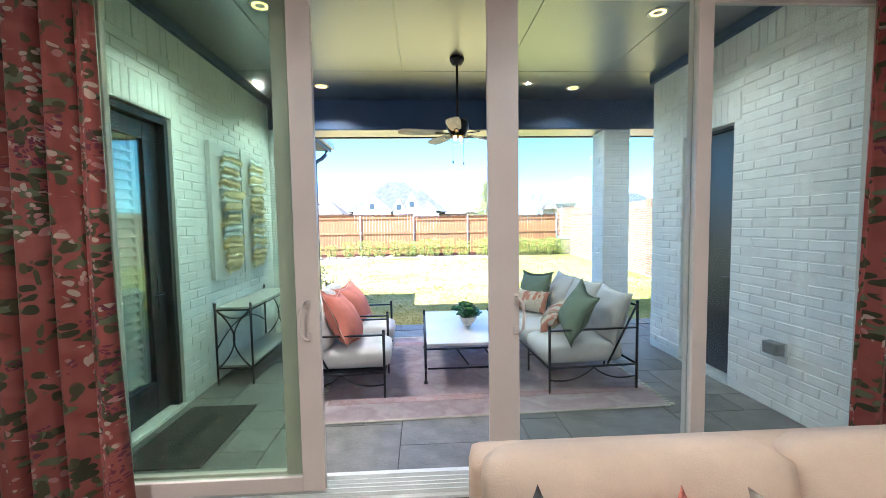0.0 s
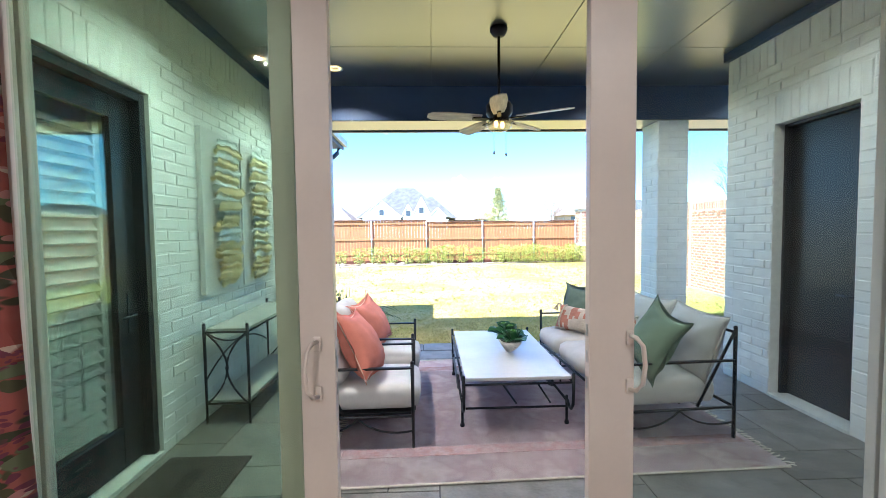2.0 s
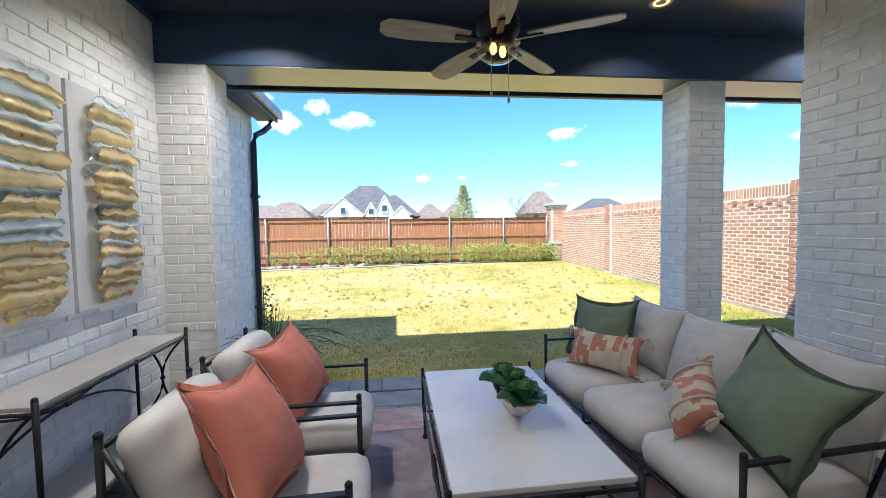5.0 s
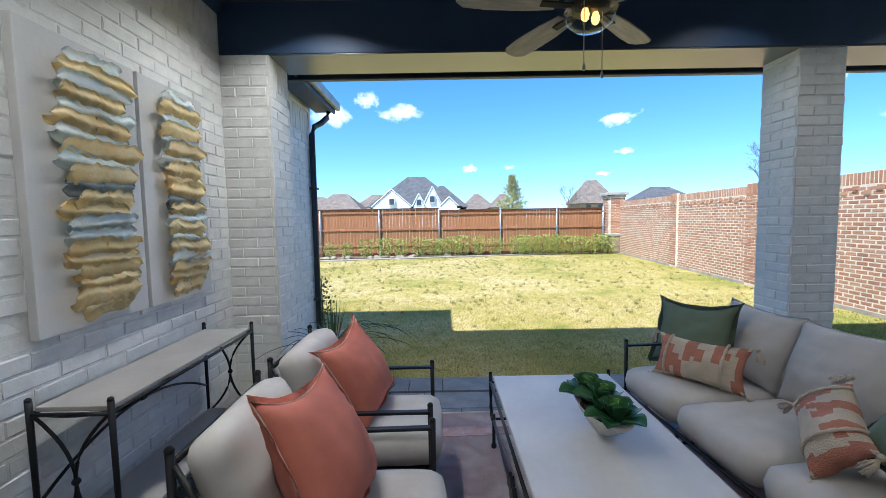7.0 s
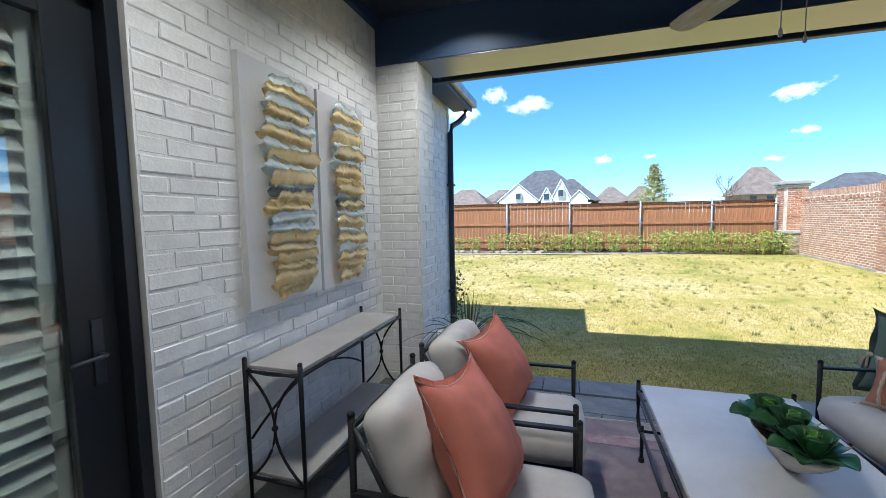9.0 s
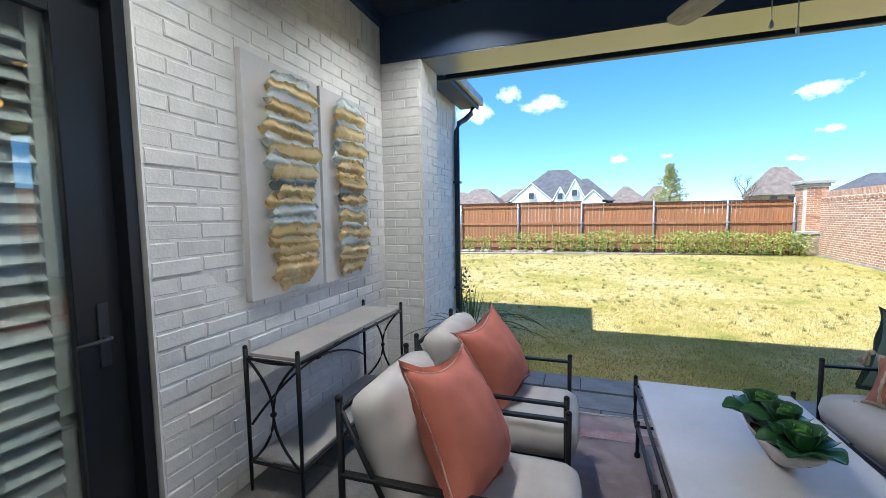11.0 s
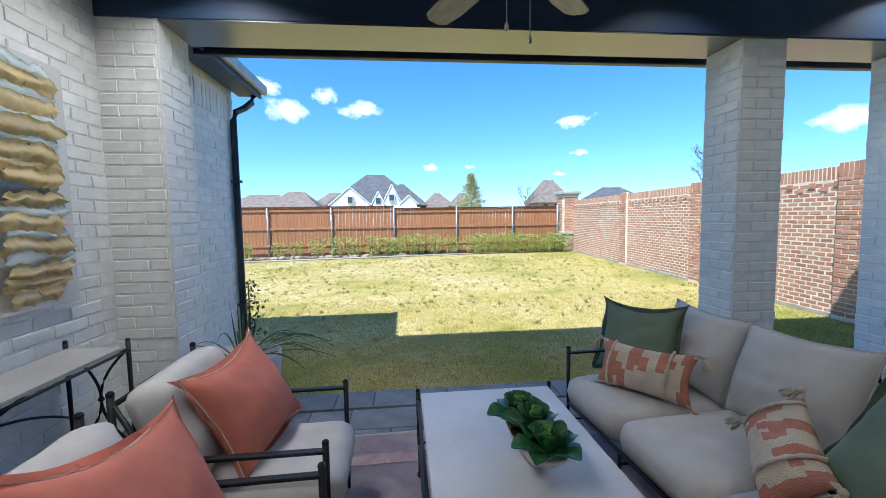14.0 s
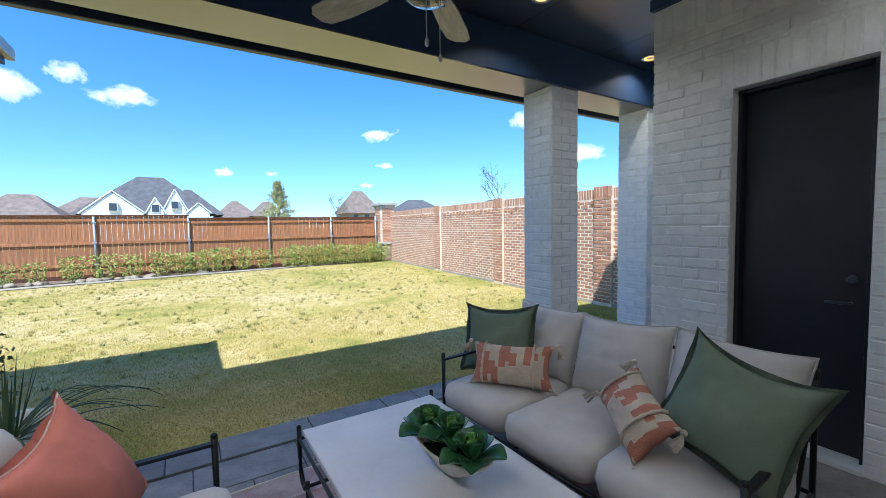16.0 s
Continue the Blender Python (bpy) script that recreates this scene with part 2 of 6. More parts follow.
def thing(name, m, label, category, group="", kind=""):
    ob = new(name)
    ob.empty_display_size = 0.1
    ob.matrix_world = m
    return tagged(ob, label, category, group, kind)


def add_box(bm, lo, hi, bevel=0.0, m=None):
    """A box from corner to corner, its edges rounded by bevel."""
    lo, hi = Vector(lo), Vector(hi)
    r = bmesh.ops.create_cube(bm, size=1.0, matrix=Matrix.Translation((lo + hi) / 2) @ Matrix.Diagonal((*(hi - lo), 1)))
    vs = r["verts"]
    if bevel:
        es = list({e for v in vs for e in v.link_edges})
        r = bmesh.ops.bevel(bm, geom=es, offset=bevel, segments=2, affect="EDGES", profile=0.6)
        vs = list({v for f in r["faces"] for v in f.verts} | {v for v in vs if v.is_valid})
    if m is not None:
        bmesh.ops.transform(bm, matrix=m, verts=[v for v in vs if v.is_valid])
    return bm


def box(lo, hi, bevel=0.0):
    return add_box(bmesh.new(), lo, hi, bevel)


def add_tube(bm, pts, r, seg=8, close=False):
    """A round bar swept along points."""
    pts = [Vector(p) for p in pts]
    rings, n = [], len(pts)
    up = Vector((0, 0, 1))
    for i, p in enumerate(pts):
        d = (pts[(i + 1) % n] - pts[i - 1]) if close else (pts[min(i + 1, n - 1)] - pts[max(i - 1, 0)])
        d.normalize()
        ref = up if abs(d.z) < 0.95 else Vector((1, 0, 0))
        a = d.cross(ref).normalized()
        b = a.cross(d)
        rr = r(i / max(1, n - 1)) if callable(r) else r
        rings.append([bm.verts.new(p + rr * (math.cos(t) * a + math.sin(t) * b)) for t in [2 * math.pi * k / seg for k in range(seg)]])
    for i in range(n if close else n - 1):
        q, w = rings[i], rings[(i + 1) % n]
        for k in range(seg):
            bm.faces.new((q[k], q[(k + 1) % seg], w[(k + 1) % seg], w[k]))
    if not close:
        bm.faces.new(rings[0][::-1])
        bm.faces.new(rings[-1])
    return bm


def tube(pts, r, seg=8, close=False):
    return add_tube(bmesh.new(), pts, r, seg, close)


def add_ball(bm, c, r, seg=10, squash=1.0):
    bmesh.ops.create_uvsphere(bm, u_segments=seg, v_segments=max(5, seg // 2 + 1), radius=r, matrix=Matrix.Translation(c) @ Matrix.Diagonal((1, 1, squash, 1)))
    return bm


def add_lathe(bm, prof, c=(0, 0, 0), seg=20):
    """A turned shape from (radius, height) pairs about a vertical axis."""
    rings = []
    for r, z in prof:
        rings.append([bm.verts.new((c[0] + r * math.cos(2 * math.pi * k / seg), c[1] + r * math.sin(2 * math.pi * k / seg), c[2] + z)) for k in range(seg)])
    for q, w in zip(rings, rings[1:]):
        for k in range(seg):
            bm.faces.new((q[k], q[(k + 1) % seg], w[(k + 1) % seg], w[k]))
    bm.faces.new(rings[0][::-1])
    bm.faces.new(rings[-1])
    bmesh.ops.recalc_face_normals(bm, faces=bm.faces)
    return bm


def arc(a, b, bulge, n=10):
    """Points on a bow from a to b whose middle is pushed out by the vector bulge."""
    a, b, g = Vector(a), Vector(b), Vector(bulge)
    return [a.lerp(b, i / n) + g * (1 - (2 * i / n - 1) ** 2) for i in range(n + 1)]


def structure(ob, label="", category=""):
    return tagged(ob, label, category, kind="structure")


# ---- plan ----
LEFT, RIGHT = -1.607, 3.252       # patio faces of the two side walls
CEIL = 3.24
DOOR_Y = 2.5                      # the sliding doors' plane
PIER_Y, BEAM_Y = 5.93, 6.345      # inner and outer face of the beam
BEAM_Z = 2.83
LAWN = -0.06

# house shell: thick plain walls behind the brick faces
structure(part("wall_west", box((-1.95, 3.76, -0.1), (LEFT - 0.003, 6.34, CEIL + 0.1)), WHITE_MORTAR), "house wall behind white painted brick", "wall")
structure(part("wall_west_door_side", box((-1.95, 2.62, -0.1), (LEFT - 0.003, 2.80, CEIL + 0.1)), WHITE_MORTAR), "house wall beside the patio door", "wall")
structure(part("wall_west_head", box((-1.95, 2.80, 2.435), (LEFT - 0.003, 3.76, CEIL + 0.1)), WHITE_MORTAR), "house wall over the patio door", "wall")
structure(part("wall_wing", box((-6.0, 6.34, -0.2), (-1.503, 7.85, 2.95)), WHITE_MORTAR), "wall of the house wing in white brick", "wall")
structure(part("wall_pier", box((LEFT - 0.002, PIER_Y + 0.003, -0.1), (-1.218, BEAM_Y - 0.014, CEIL)), WHITE_MORTAR), "brick pier at the end of the house wall", "wall")
structure(part("wall_east", box((RIGHT + 0.003, 4.475, -0.1), (3.6, 5.03, CEIL + 0.1)), WHITE_MORTAR), "house wall beside the dark door", "wall")
structure(part("wall_east_door_side", box((RIGHT + 0.003, 2.62, -0.1), (3.6, 3.765, CEIL + 0.1)), WHITE_MORTAR), "house wall with an outlet box", "wall")
structure(part("wall_east_head", box((RIGHT + 0.003, 3.765, 2.40), (3.6, 4.475, CEIL + 0.1)), WHITE_MORTAR), "house wall over the dark door", "wall")
structure(part("wall_north_east", box((3.6, 4.85, -0.1), (5.6, 5.03, CEIL + 0.1)), WHITE_BRICKS), "house wall round the corner", "wall")
structure(part("wall_room_west", box((-6.0, 2.42, -0.1), (-1.327, 2.62, CEIL + 0.1)), PLASTER), "plain wall beside the sliding doors", "wall")
structure(part("wall_room_east", box((3.217, 2.42, -0.1), (5.6, 2.62, CEIL + 0.1)), PLASTER), "plain wall beside the sliding doors", "wall")
structure(part("wall_room_head", box((-1.327, 2.42, 2.867), (3.217, 2.62, CEIL + 0.1)), PLASTER), "plain wall above the sliding doors", "wall")
structure(part("wall_room_back", box((-6.0, -4.2, -0.1), (5.6, -4.0, CEIL + 0.1)), PLASTER), "plain wall of the living room", "wall")
structure(part("wall_room_far_west", box((-6.2, -4.2, -0.1), (-6.0, 7.85, CEIL + 0.1)), PLASTER), "plain outer wall", "wall")
structure(part("wall_room_far_east", box((5.6, -4.2, -0.1), (5.8, 5.03, CEIL + 0.1)), PLASTER), "plain outer wall", "wall")
structure(part("ceiling_room", box((-6.0, -4.0, 3.0), (5.6, 2.42, 3.1)), PLASTER), "white room ceiling", "ceiling")
structure(part("floor_room", box((-6.0, -4.0, -0.12), (5.6, 2.60, -0.004)), WOOD_FLOOR), "oak living room floor", "floor")
structure(part("wall_west_room", box((-6.0, 2.62, -0.1), (-3.2, 2.7, CEIL)), PLASTER), "plain inner wall", "wall")
structure(part("wall_shutter_room", box((-3.3, 2.62, -0.1), (-3.2, 6.34, CEIL)), PLASTER), "plain wall of the room behind the glazed door", "wall")
structure(part("floor_shutter_room", box((-3.2, 2.62, -0.1), (-1.95, 6.34, -0.002)), WOOD_FLOOR), "floor of the room behind the glazed door", "floor")

# patio ceiling of painted boards with narrow seams
bm = bmesh.new()
xs, ys = [LEFT - 0.2, -0.93, 0.27, 1.43, 2.58, 3.75, 5.5], [2.55, 4.89, PIER_Y + 0.01]
for x0, x1 in zip(xs, xs[1:]):
    for y0, y1 in zip(ys, ys[1:]):
        add_box(bm, (x0 + 0.004, y0 + 0.004, CEIL), (x1 - 0.004, y1 - 0.004, CEIL + 0.012), 0.002)
add_box(bm, (LEFT - 0.2, 2.55, CEIL + 0.012), (5.5, PIER_Y + 0.01, CEIL + 0.05))
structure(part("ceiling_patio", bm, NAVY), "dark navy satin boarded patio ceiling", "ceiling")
structure(part("trim_ceiling_west", box((LEFT + 0.002, 2.62, 3.15), (LEFT + 0.05, PIER_Y, CEIL - 0.002), 0.004), NAVY_MATT), "navy trim under the ceiling", "trim")
structure(part("trim_ceiling_east", box((RIGHT - 0.05, 2.62, 3.15), (RIGHT - 0.002, 5.05, CEIL - 0.002), 0.004), NAVY_MATT), "navy trim under the ceiling", "trim")
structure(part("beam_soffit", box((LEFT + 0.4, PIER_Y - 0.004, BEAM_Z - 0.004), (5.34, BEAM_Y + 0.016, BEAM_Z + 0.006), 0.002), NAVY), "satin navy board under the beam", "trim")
structure(part("beam", box((LEFT + 0.003, PIER_Y - 0.01, BEAM_Z + 0.007), (5.35, BEAM_Y + 0.02, CEIL - 0.001), 0.006), NAVY_MATT), "dark navy boxed beam over the patio opening", "beam")
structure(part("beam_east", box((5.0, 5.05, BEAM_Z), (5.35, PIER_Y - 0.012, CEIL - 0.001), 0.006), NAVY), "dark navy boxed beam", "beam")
structure(part("roof_patio", box((-1.46, BEAM_Y + 0.022, BEAM_Z + 0.11), (5.4, 6.57, 3.02), 0.004), NAVY_MATT), "navy eave over the patio", "roof")
structure(part("roof_main", box((-6.2, -4.2, CEIL + 0.12), (5.4, 6.36, CEIL + 0.22)), ROOF), "house roof", "roof")
structure(part("roof_wing", box((-6.2, 6.365, 2.96), (-1.25, 7.93, 3.06)), ROOF), "roof of the house wing", "roof")

# eaves: gutters, soffit and downspout
g = tagged(part("gutter", box((-1.3, 6.572, 2.852), (5.42, 6.645, 2.965), 0.012), DARK_METAL), "dark metal gutter along the patio eave", "gutter")
part("gutter_lip", box((-1.3, 6.647, 2.94), (5.42, 6.66, 2.965), 0.004), DARK_METAL, g)
e = thing("wing_eave", pose(-1.2, 7.2, 2.9), "painted eave of the house wing with pale drip edge", "eave")
part("soffit", box((-0.26, -0.84, 0.0), (-0.03, 0.74, 0.02), 0.003), NAVY_MATT, e)
part("fascia", box((-0.03, -0.84, -0.02), (-0.005, 0.75, 0.13), 0.004), NAVY_MATT, e)
part("drip_edge", box((-0.004, -0.84, 0.03), (0.05, 0.79, 0.13), 0.01), mat("pale metal edge", (0.45, 0.43, 0.40), 0.4, 0.2), e, "pale metal drip edge")
d = thing("downspout", pose(-1.455, 7.74, 0), "dark metal downspout at the corner of the house wing", "downspout")
part("pipe", tube([(0.17, 0.16, 2.9), (0.16, 0.14, 2.82), (0.1, 0.08, 2.74), (0.03, 0.01, 2.68), (0.0, 0.0, 2.58), (0, 0, 1.2), (0, 0, -0.04)], 0.036, 10), DARK_METAL, d, smooth=True)
for z in (0.5, 1.9):
    part("strap", box((-0.055, -0.05, z), (0.05, 0.05, z + 0.03), 0.006), DARK_METAL, d)

# ---- patio floor, ground ----
structure(part("floor_patio_bed", box((LEFT - 0.3, 2.60, -0.12), (6.0, 6.335, -0.012)), GROUT), "dark joints of the patio paving", "floor")
structure(part("ground", box((-900, -300, -1.0), (900, 1500, LAWN)), TURF), "half dormant yellow green lawn", "ground")

# ---- far ground bed ----
bed = bmesh.new()
f = [bed.verts.new(p) for p in ((-12, 17.35, LAWN + 0.012), (7.5, 20.0, LAWN + 0.012), (7.5, 20.3, LAWN + 0.012), (-12, 20.3, LAWN + 0.012))]
bed.faces.new(f)
structure(part("planting_bed", bed, MULCH), "dark mulched planting bed along the fence", "bed")
bed = bmesh.new()
bed.faces.new([bed.verts.new(p) for p in ((-12, 18.6, LAWN + 0.02), (1.0, 19.7, LAWN + 0.02), (1.0, 20.2, LAWN + 0.02), (-12, 20.2, LAWN + 0.02))])
structure(part("dry_bed", bed, SOIL), "pale dry soil behind the hedge", "bed")
edging = bmesh.new()
add_tube(edging, [(-12, 17.3, LAWN + 0.02), (-4, 18.5, LAWN + 0.02), (0, 19.1, LAWN + 0.02), (4, 19.65, LAWN + 0.02), (7.4, 20.05, LAWN + 0.02)], 0.045, 6)
structure(part("edging", edging, EDGING), "pale concrete edging of the planting bed", "edging")

# ---- sliding doors, frame, curtains ----
def door_panel(name, x0, x1, y, label, stile_l=0.085, stile_r=0.085, handle=None, bow=0.036, pane_mat=None):
    p = thing(name, pose(x0, y, 0.045), label, "sliding door", "sliding glass doors")
    w, h, d = x1 - x0, 2.772, 0.042
    part("stile", box((0, 0, 0), (stile_l, d, h), 0.004), FRAME_WHITE, p)
    part("stile", box((w - stile_r, 0, 0), (w, d, h), 0.004), FRAME_WHITE, p)
    part("rail", box((stile_l + 0.001, 0.001, 0), (w - stile_r - 0.001, d - 0.001, 0.085), 0.004), FRAME_WHITE, p)
    part("rail", box((stile_l + 0.001, 0.001, h - 0.06), (w - stile_r - 0.001, d - 0.001, h), 0.004), FRAME_WHITE, p)
    pane = part("pane", box((stile_l - 0.008, d / 2 - 0.004, 0.078), (w - stile_r + 0.008, d / 2 + 0.004, h - 0.052)), pane_mat or CLEAR, p, "faintly tinted glass pane")
    pane.visible_shadow = False
    if handle is not None:
        for z in (0.885, 1.065):
            part("handle_mount", box((handle - 0.014, -0.012, z - 0.028), (handle + 0.014, -0.0005, z + 0.028), 0.006), FRAME_WHITE, p)
        bend = [(handle, -0.008, 0.875), (handle + 0.3 * bow, -0.034, 0.878), (handle + 0.8 * bow, -0.046, 0.905), (handle + bow, -0.048, 0.975), (handle + 0.8 * bow, -0.046, 1.045), (handle + 0.3 * bow, -0.034, 1.072), (handle, -0.008, 1.075)]
        part("handle", tube(bend, 0.0085, 10), FRAME_WHITE, p, "almond D-shaped pull handle", True)
        edge = -0.0025 if bow > 0 else w + 0.0005
        for z in (0.87, 0.97, 1.07):
            part("strike", box((edge, 0.014, z), (edge + 0.002, 0.028, z + 0.045), 0.0006), GALV, p, "small steel lock strike")
    return p


door_panel("sliding_door", -1.295, -0.108, 2.445, "open almond framed sliding glass door, slid behind its neighbour", stile_r=0.125, handle=1.125, bow=-0.036, pane_mat=TINT)
door_panel("sliding_door", -1.30, -0.255, 2.51, "fixed almond framed glass door panel", pane_mat=CLEAR)
door_panel("sliding_door", 0.825, 2.085, 2.445, "closed almond framed sliding glass door", stile_l=0.17, handle=0.15, pane_mat=CLEAR)
door_panel("sliding_door", 2.01, 3.177, 2.51, "fixed almond framed glass door panel", stile_r=0.05, pane_mat=CLEAR)
structure(part("trim_frame_west", box((-1.325, 2.41, 0.0), (-1.302, 2.63, 2.862), 0.003), FRAME_WHITE), "almond door frame", "frame")
structure(part("trim_frame_east", box((3.179, 2.41, 0.0), (3.215, 2.63, 2.862), 0.003), FRAME_WHITE), "almond door frame", "frame")
structure(part("trim_frame_head", box((-1.301, 2.41, 2.819), (3.178, 2.63, 2.865), 0.003), FRAME_WHITE), "almond door frame head", "frame")
sill = bmesh.new()
add_box(sill, (-1.30, 2.40, 0.0), (3.178, 2.66, 0.018), 0.003)
for y in (2.425, 2.467, 2.50, 2.54, 2.585):
    add_box(sill, (-1.30, y, 0.019), (3.178, y + 0.008, 0.042), 0.001)
structure(part("trim_sill", sill, SILL_WHITE), "white sliding door track", "sill")


def curtain_mat():
    """Coral cloth with a print of dark leaves, pale petals and mauve sprigs."""
    m = bpy.data.materials.new("coral floral print")
    m.use_nodes = True
    n, l = m.node_tree.nodes, m.node_tree.links
    b = n["Principled BSDF"]
    uv = n.new("ShaderNodeTexCoord")
    def field(scale, seed, lo, hi, detail=2.0):
        mp = n.new("ShaderNodeMapping")
        mp.inputs["Location"].default_value = (seed, seed * 1.7, seed * 0.3)
        l.new(uv.outputs["UV"], mp.inputs[0])
        t = n.new("ShaderNodeTexNoise")
        t.inputs["Scale"].default_value, t.inputs["Detail"].default_value = scale, detail
        t.inputs["Distortion"].default_value = 0.8
        l.new(mp.outputs[0], t.inputs[0])
        r = n.new("ShaderNodeMapRange")
        r.inputs[1].default_value, r.inputs[2].default_value = lo, hi
        l.new(t.outputs[0], r.inputs[0])
        return r.outputs[0]
    def over(under, colour, fac):
        x = n.new("ShaderNodeMix")
        x.data_type = "RGBA"
        l.new(fac, x.inputs[0])
        if isinstance(under, tuple):
            x.inputs[6].default_value = (*under, 1)
        else:
            l.new(under, x.inputs[6])
        x.inputs[7].default_value = (*colour, 1)
        return x.outputs[2]
    def petals(scale, seed, size, stretch):
        """Rounded leaf and petal shapes: a mask and a random value for each one."""
        mp, ns, ad = n.new("ShaderNodeMapping"), n.new("ShaderNodeTexNoise"), n.new("ShaderNodeMix")
        mp.inputs["Location"].default_value, mp.inputs["Scale"].default_value = (seed, seed * 1.3, 0), stretch
        mp.inputs["Rotation"].default_value = (0, 0, seed)
        ns.inputs["Scale"].default_value = 7
        ad.data_type = "RGBA"
        ad.inputs[0].default_value = 0.12
        l.new(uv.outputs["UV"], mp.inputs[0]); l.new(uv.outputs["UV"], ns.inputs[0])
        l.new(mp.outputs[0], ad.inputs[6]); l.new(ns.outputs[1], ad.inputs[7])
        v, r, x = n.new("ShaderNodeTexVoronoi"), n.new("ShaderNodeMapRange"), n.new("ShaderNodeSeparateColor")
        v.inputs["Scale"].default_value = scale
        l.new(ad.outputs[2], v.inputs[0])
        r.inputs[1].default_value, r.inputs[2].default_value, r.inputs[3].default_value, r.inputs[4].default_value = size, size + 0.05, 1, 0
        l.new(v.outputs["Distance"], r.inputs[0])
        l.new(v.outputs["Color"], x.inputs[0])
        return r.outputs[0], x.outputs[0]
    def both(*masks):
        out = masks[0]
        for k in masks[1:]:
            t = n.new("ShaderNodeMath"); t.operation = "MULTIPLY"
            l.new(out, t.inputs[0]); l.new(k, t.inputs[1])
            out = t.outputs[0]
        return out
    def above(value, lo):
        r = n.new("ShaderNodeMath"); r.operation = "GREATER_THAN"
        l.new(value, r.inputs[0]); r.inputs[1].default_value = lo
        return r.outputs[0]
    c = over((0.42, 0.13, 0.11), (0.33, 0.085, 0.07), field(5, 3, 0.4, 0.65))
    sprays, blooms = field(3.2, 11, 0.45, 0.48, 2), field(3.2, 31, 0.53, 0.56, 2)
    leaf, pick = petals(12, 0.7, 0.40, (1.0, 1.9, 1))
    c = over(c, (0.06, 0.065, 0.035), both(leaf, sprays))
    c = over(c, (0.17, 0.20, 0.11), both(leaf, sprays, above(pick, 0.55)))
    leaf, pick = petals(14, 2.1, 0.38, (1.8, 1.0, 1))
    c = over(c, (0.10, 0.10, 0.05), both(leaf, sprays, above(pick, 0.5)))
    leaf, pick = petals(25, 4.0, 0.40, (1.0, 1.3, 1))
    c = over(c, (0.62, 0.50, 0.41), both(leaf, blooms, above(pick, 0.35)))
    c = over(c, (0.55, 0.27, 0.25), both(leaf, blooms, above(pick, 0.75)))
    leaf, pick = petals(52, 6.0, 0.40, (1.0, 1.0, 1))
    c = over(c, (0.20, 0.05, 0.085), both(leaf, field(4.0, 47, 0.60, 0.62, 2)))
    l.new(c, b.inputs["Base Color"])
    b.inputs["Roughness"].default_value = 0.85
    b.inputs["Sheen Weight"].default_value = 0.2
    return m


FLORAL = curtain_mat()


def curtain(x0, x1, y, folds, label, seed):
    rnd = random.Random(seed)
    bm = bmesh.new()
    uvl = bm.loops.layers.uv.new("cloth")
    nu, nv = folds * 14, 24
    ph = [rnd.uniform(0, 6.28) for _ in range(5)]
    grid = []
    for j in range(nv + 1):
        v = j / nv
        row = []
        for i in range(nu + 1):
            u = i / nu
            a = u * folds * 2 * math.pi
            amp = 0.055 * (0.75 + 0.35 * v)
            x = x0 + (x1 - x0) * (u + 0.02 * math.sin(a + 1)) + 0.02 * math.sin(3 * v + ph[0]) * v
            row.append(bm.verts.new((x, y + amp * math.sin(a + 0.5 * math.sin(2.3 * v + ph[1])) + 0.015 * math.sin(2.7 * a + ph[2] + v), 2.95 - 2.93 * v)))
        grid.append(row)
    for j in range(nv):
        for i in range(nu):
            f = bm.faces.new((grid[j][i], grid[j + 1][i], grid[j + 1][i + 1], grid[j][i + 1]))
            for lp, (p, q) in zip(f.loops, ((i, j), (i, j + 1), (i + 1, j + 1), (i + 1, j))):
                lp[uvl].uv = (p / nu * (x1 - x0) * 1.9, -q / nv * 2.93)
    bmesh.ops.solidify(bm, geom=bm.faces, thickness=0.004)
    c = tagged(part("curtain", bm, FLORAL, smooth=True), label, "curtain", "floral curtains")
    return c


curtain(-2.05, -1.085, 2.31, 6, "coral floral print curtain hanging in deep folds", 5)
curtain(2.87, 3.6, 2.31, 5, "coral floral print curtain beside the fixed glass", 8)

# ---- glazed patio door in the west wall ----
dr = structure(thing("door_1", pose(-1.72, 2.81, 0), "", "door"), "dark painted glazed patio door with white plantation shutters", "door")
W, H = 0.94, 2.42
part("jamb", box((-0.1, 0, 0.03), (0.09, 0.05, H), 0.004), BLACK_DOOR, dr)
part("jamb", box((-0.1, W - 0.05, 0.03), (0.09, W, H), 0.004), BLACK_DOOR, dr)
part("head", box((-0.1, 0.051, H - 0.05), (0.09, W - 0.051, H), 0.004), BLACK_DOOR, dr)
part("stile", box((-0.02, 0.053, 0.04), (0.025, 0.18, H - 0.055), 0.004), BLACK_DOOR, dr)
part("stile", box((-0.02, W - 0.22, 0.04), (0.025, W - 0.053, H - 0.055), 0.004), BLACK_DOOR, dr)
part("rail", box((-0.019, 0.181, 0.04), (0.024, W - 0.221, 0.30), 0.004), BLACK_DOOR, dr)
part("rail", box((-0.019, 0.181, H - 0.19), (0.024, W - 0.221, H - 0.055), 0.004), BLACK_DOOR, dr)
pn = part("pane", box((0.0, 0.175, 0.295), (0.006, W - 0.215, H - 0.185)), MIRRORY, dr, "clear reflecting glass")
pn.visible_shadow = False
SHUTTER = mat("white shutter paint", (0.78, 0.78, 0.76), 0.4, vary=0.03, scale=4, fine=40, bump=0.01)
sh = part("shutter_frame", box((-0.075, 0.17, 0.28), (-0.045, 0.22, H - 0.17), 0.004), SHUTTER, dr, "white shutter frame")
part("shutter_frame", box((-0.075, W - 0.26, 0.28), (-0.045, W - 0.21, H - 0.17), 0.004), SHUTTER, dr, "white shutter frame")
lou = bpy.data.meshes.new("louvre")
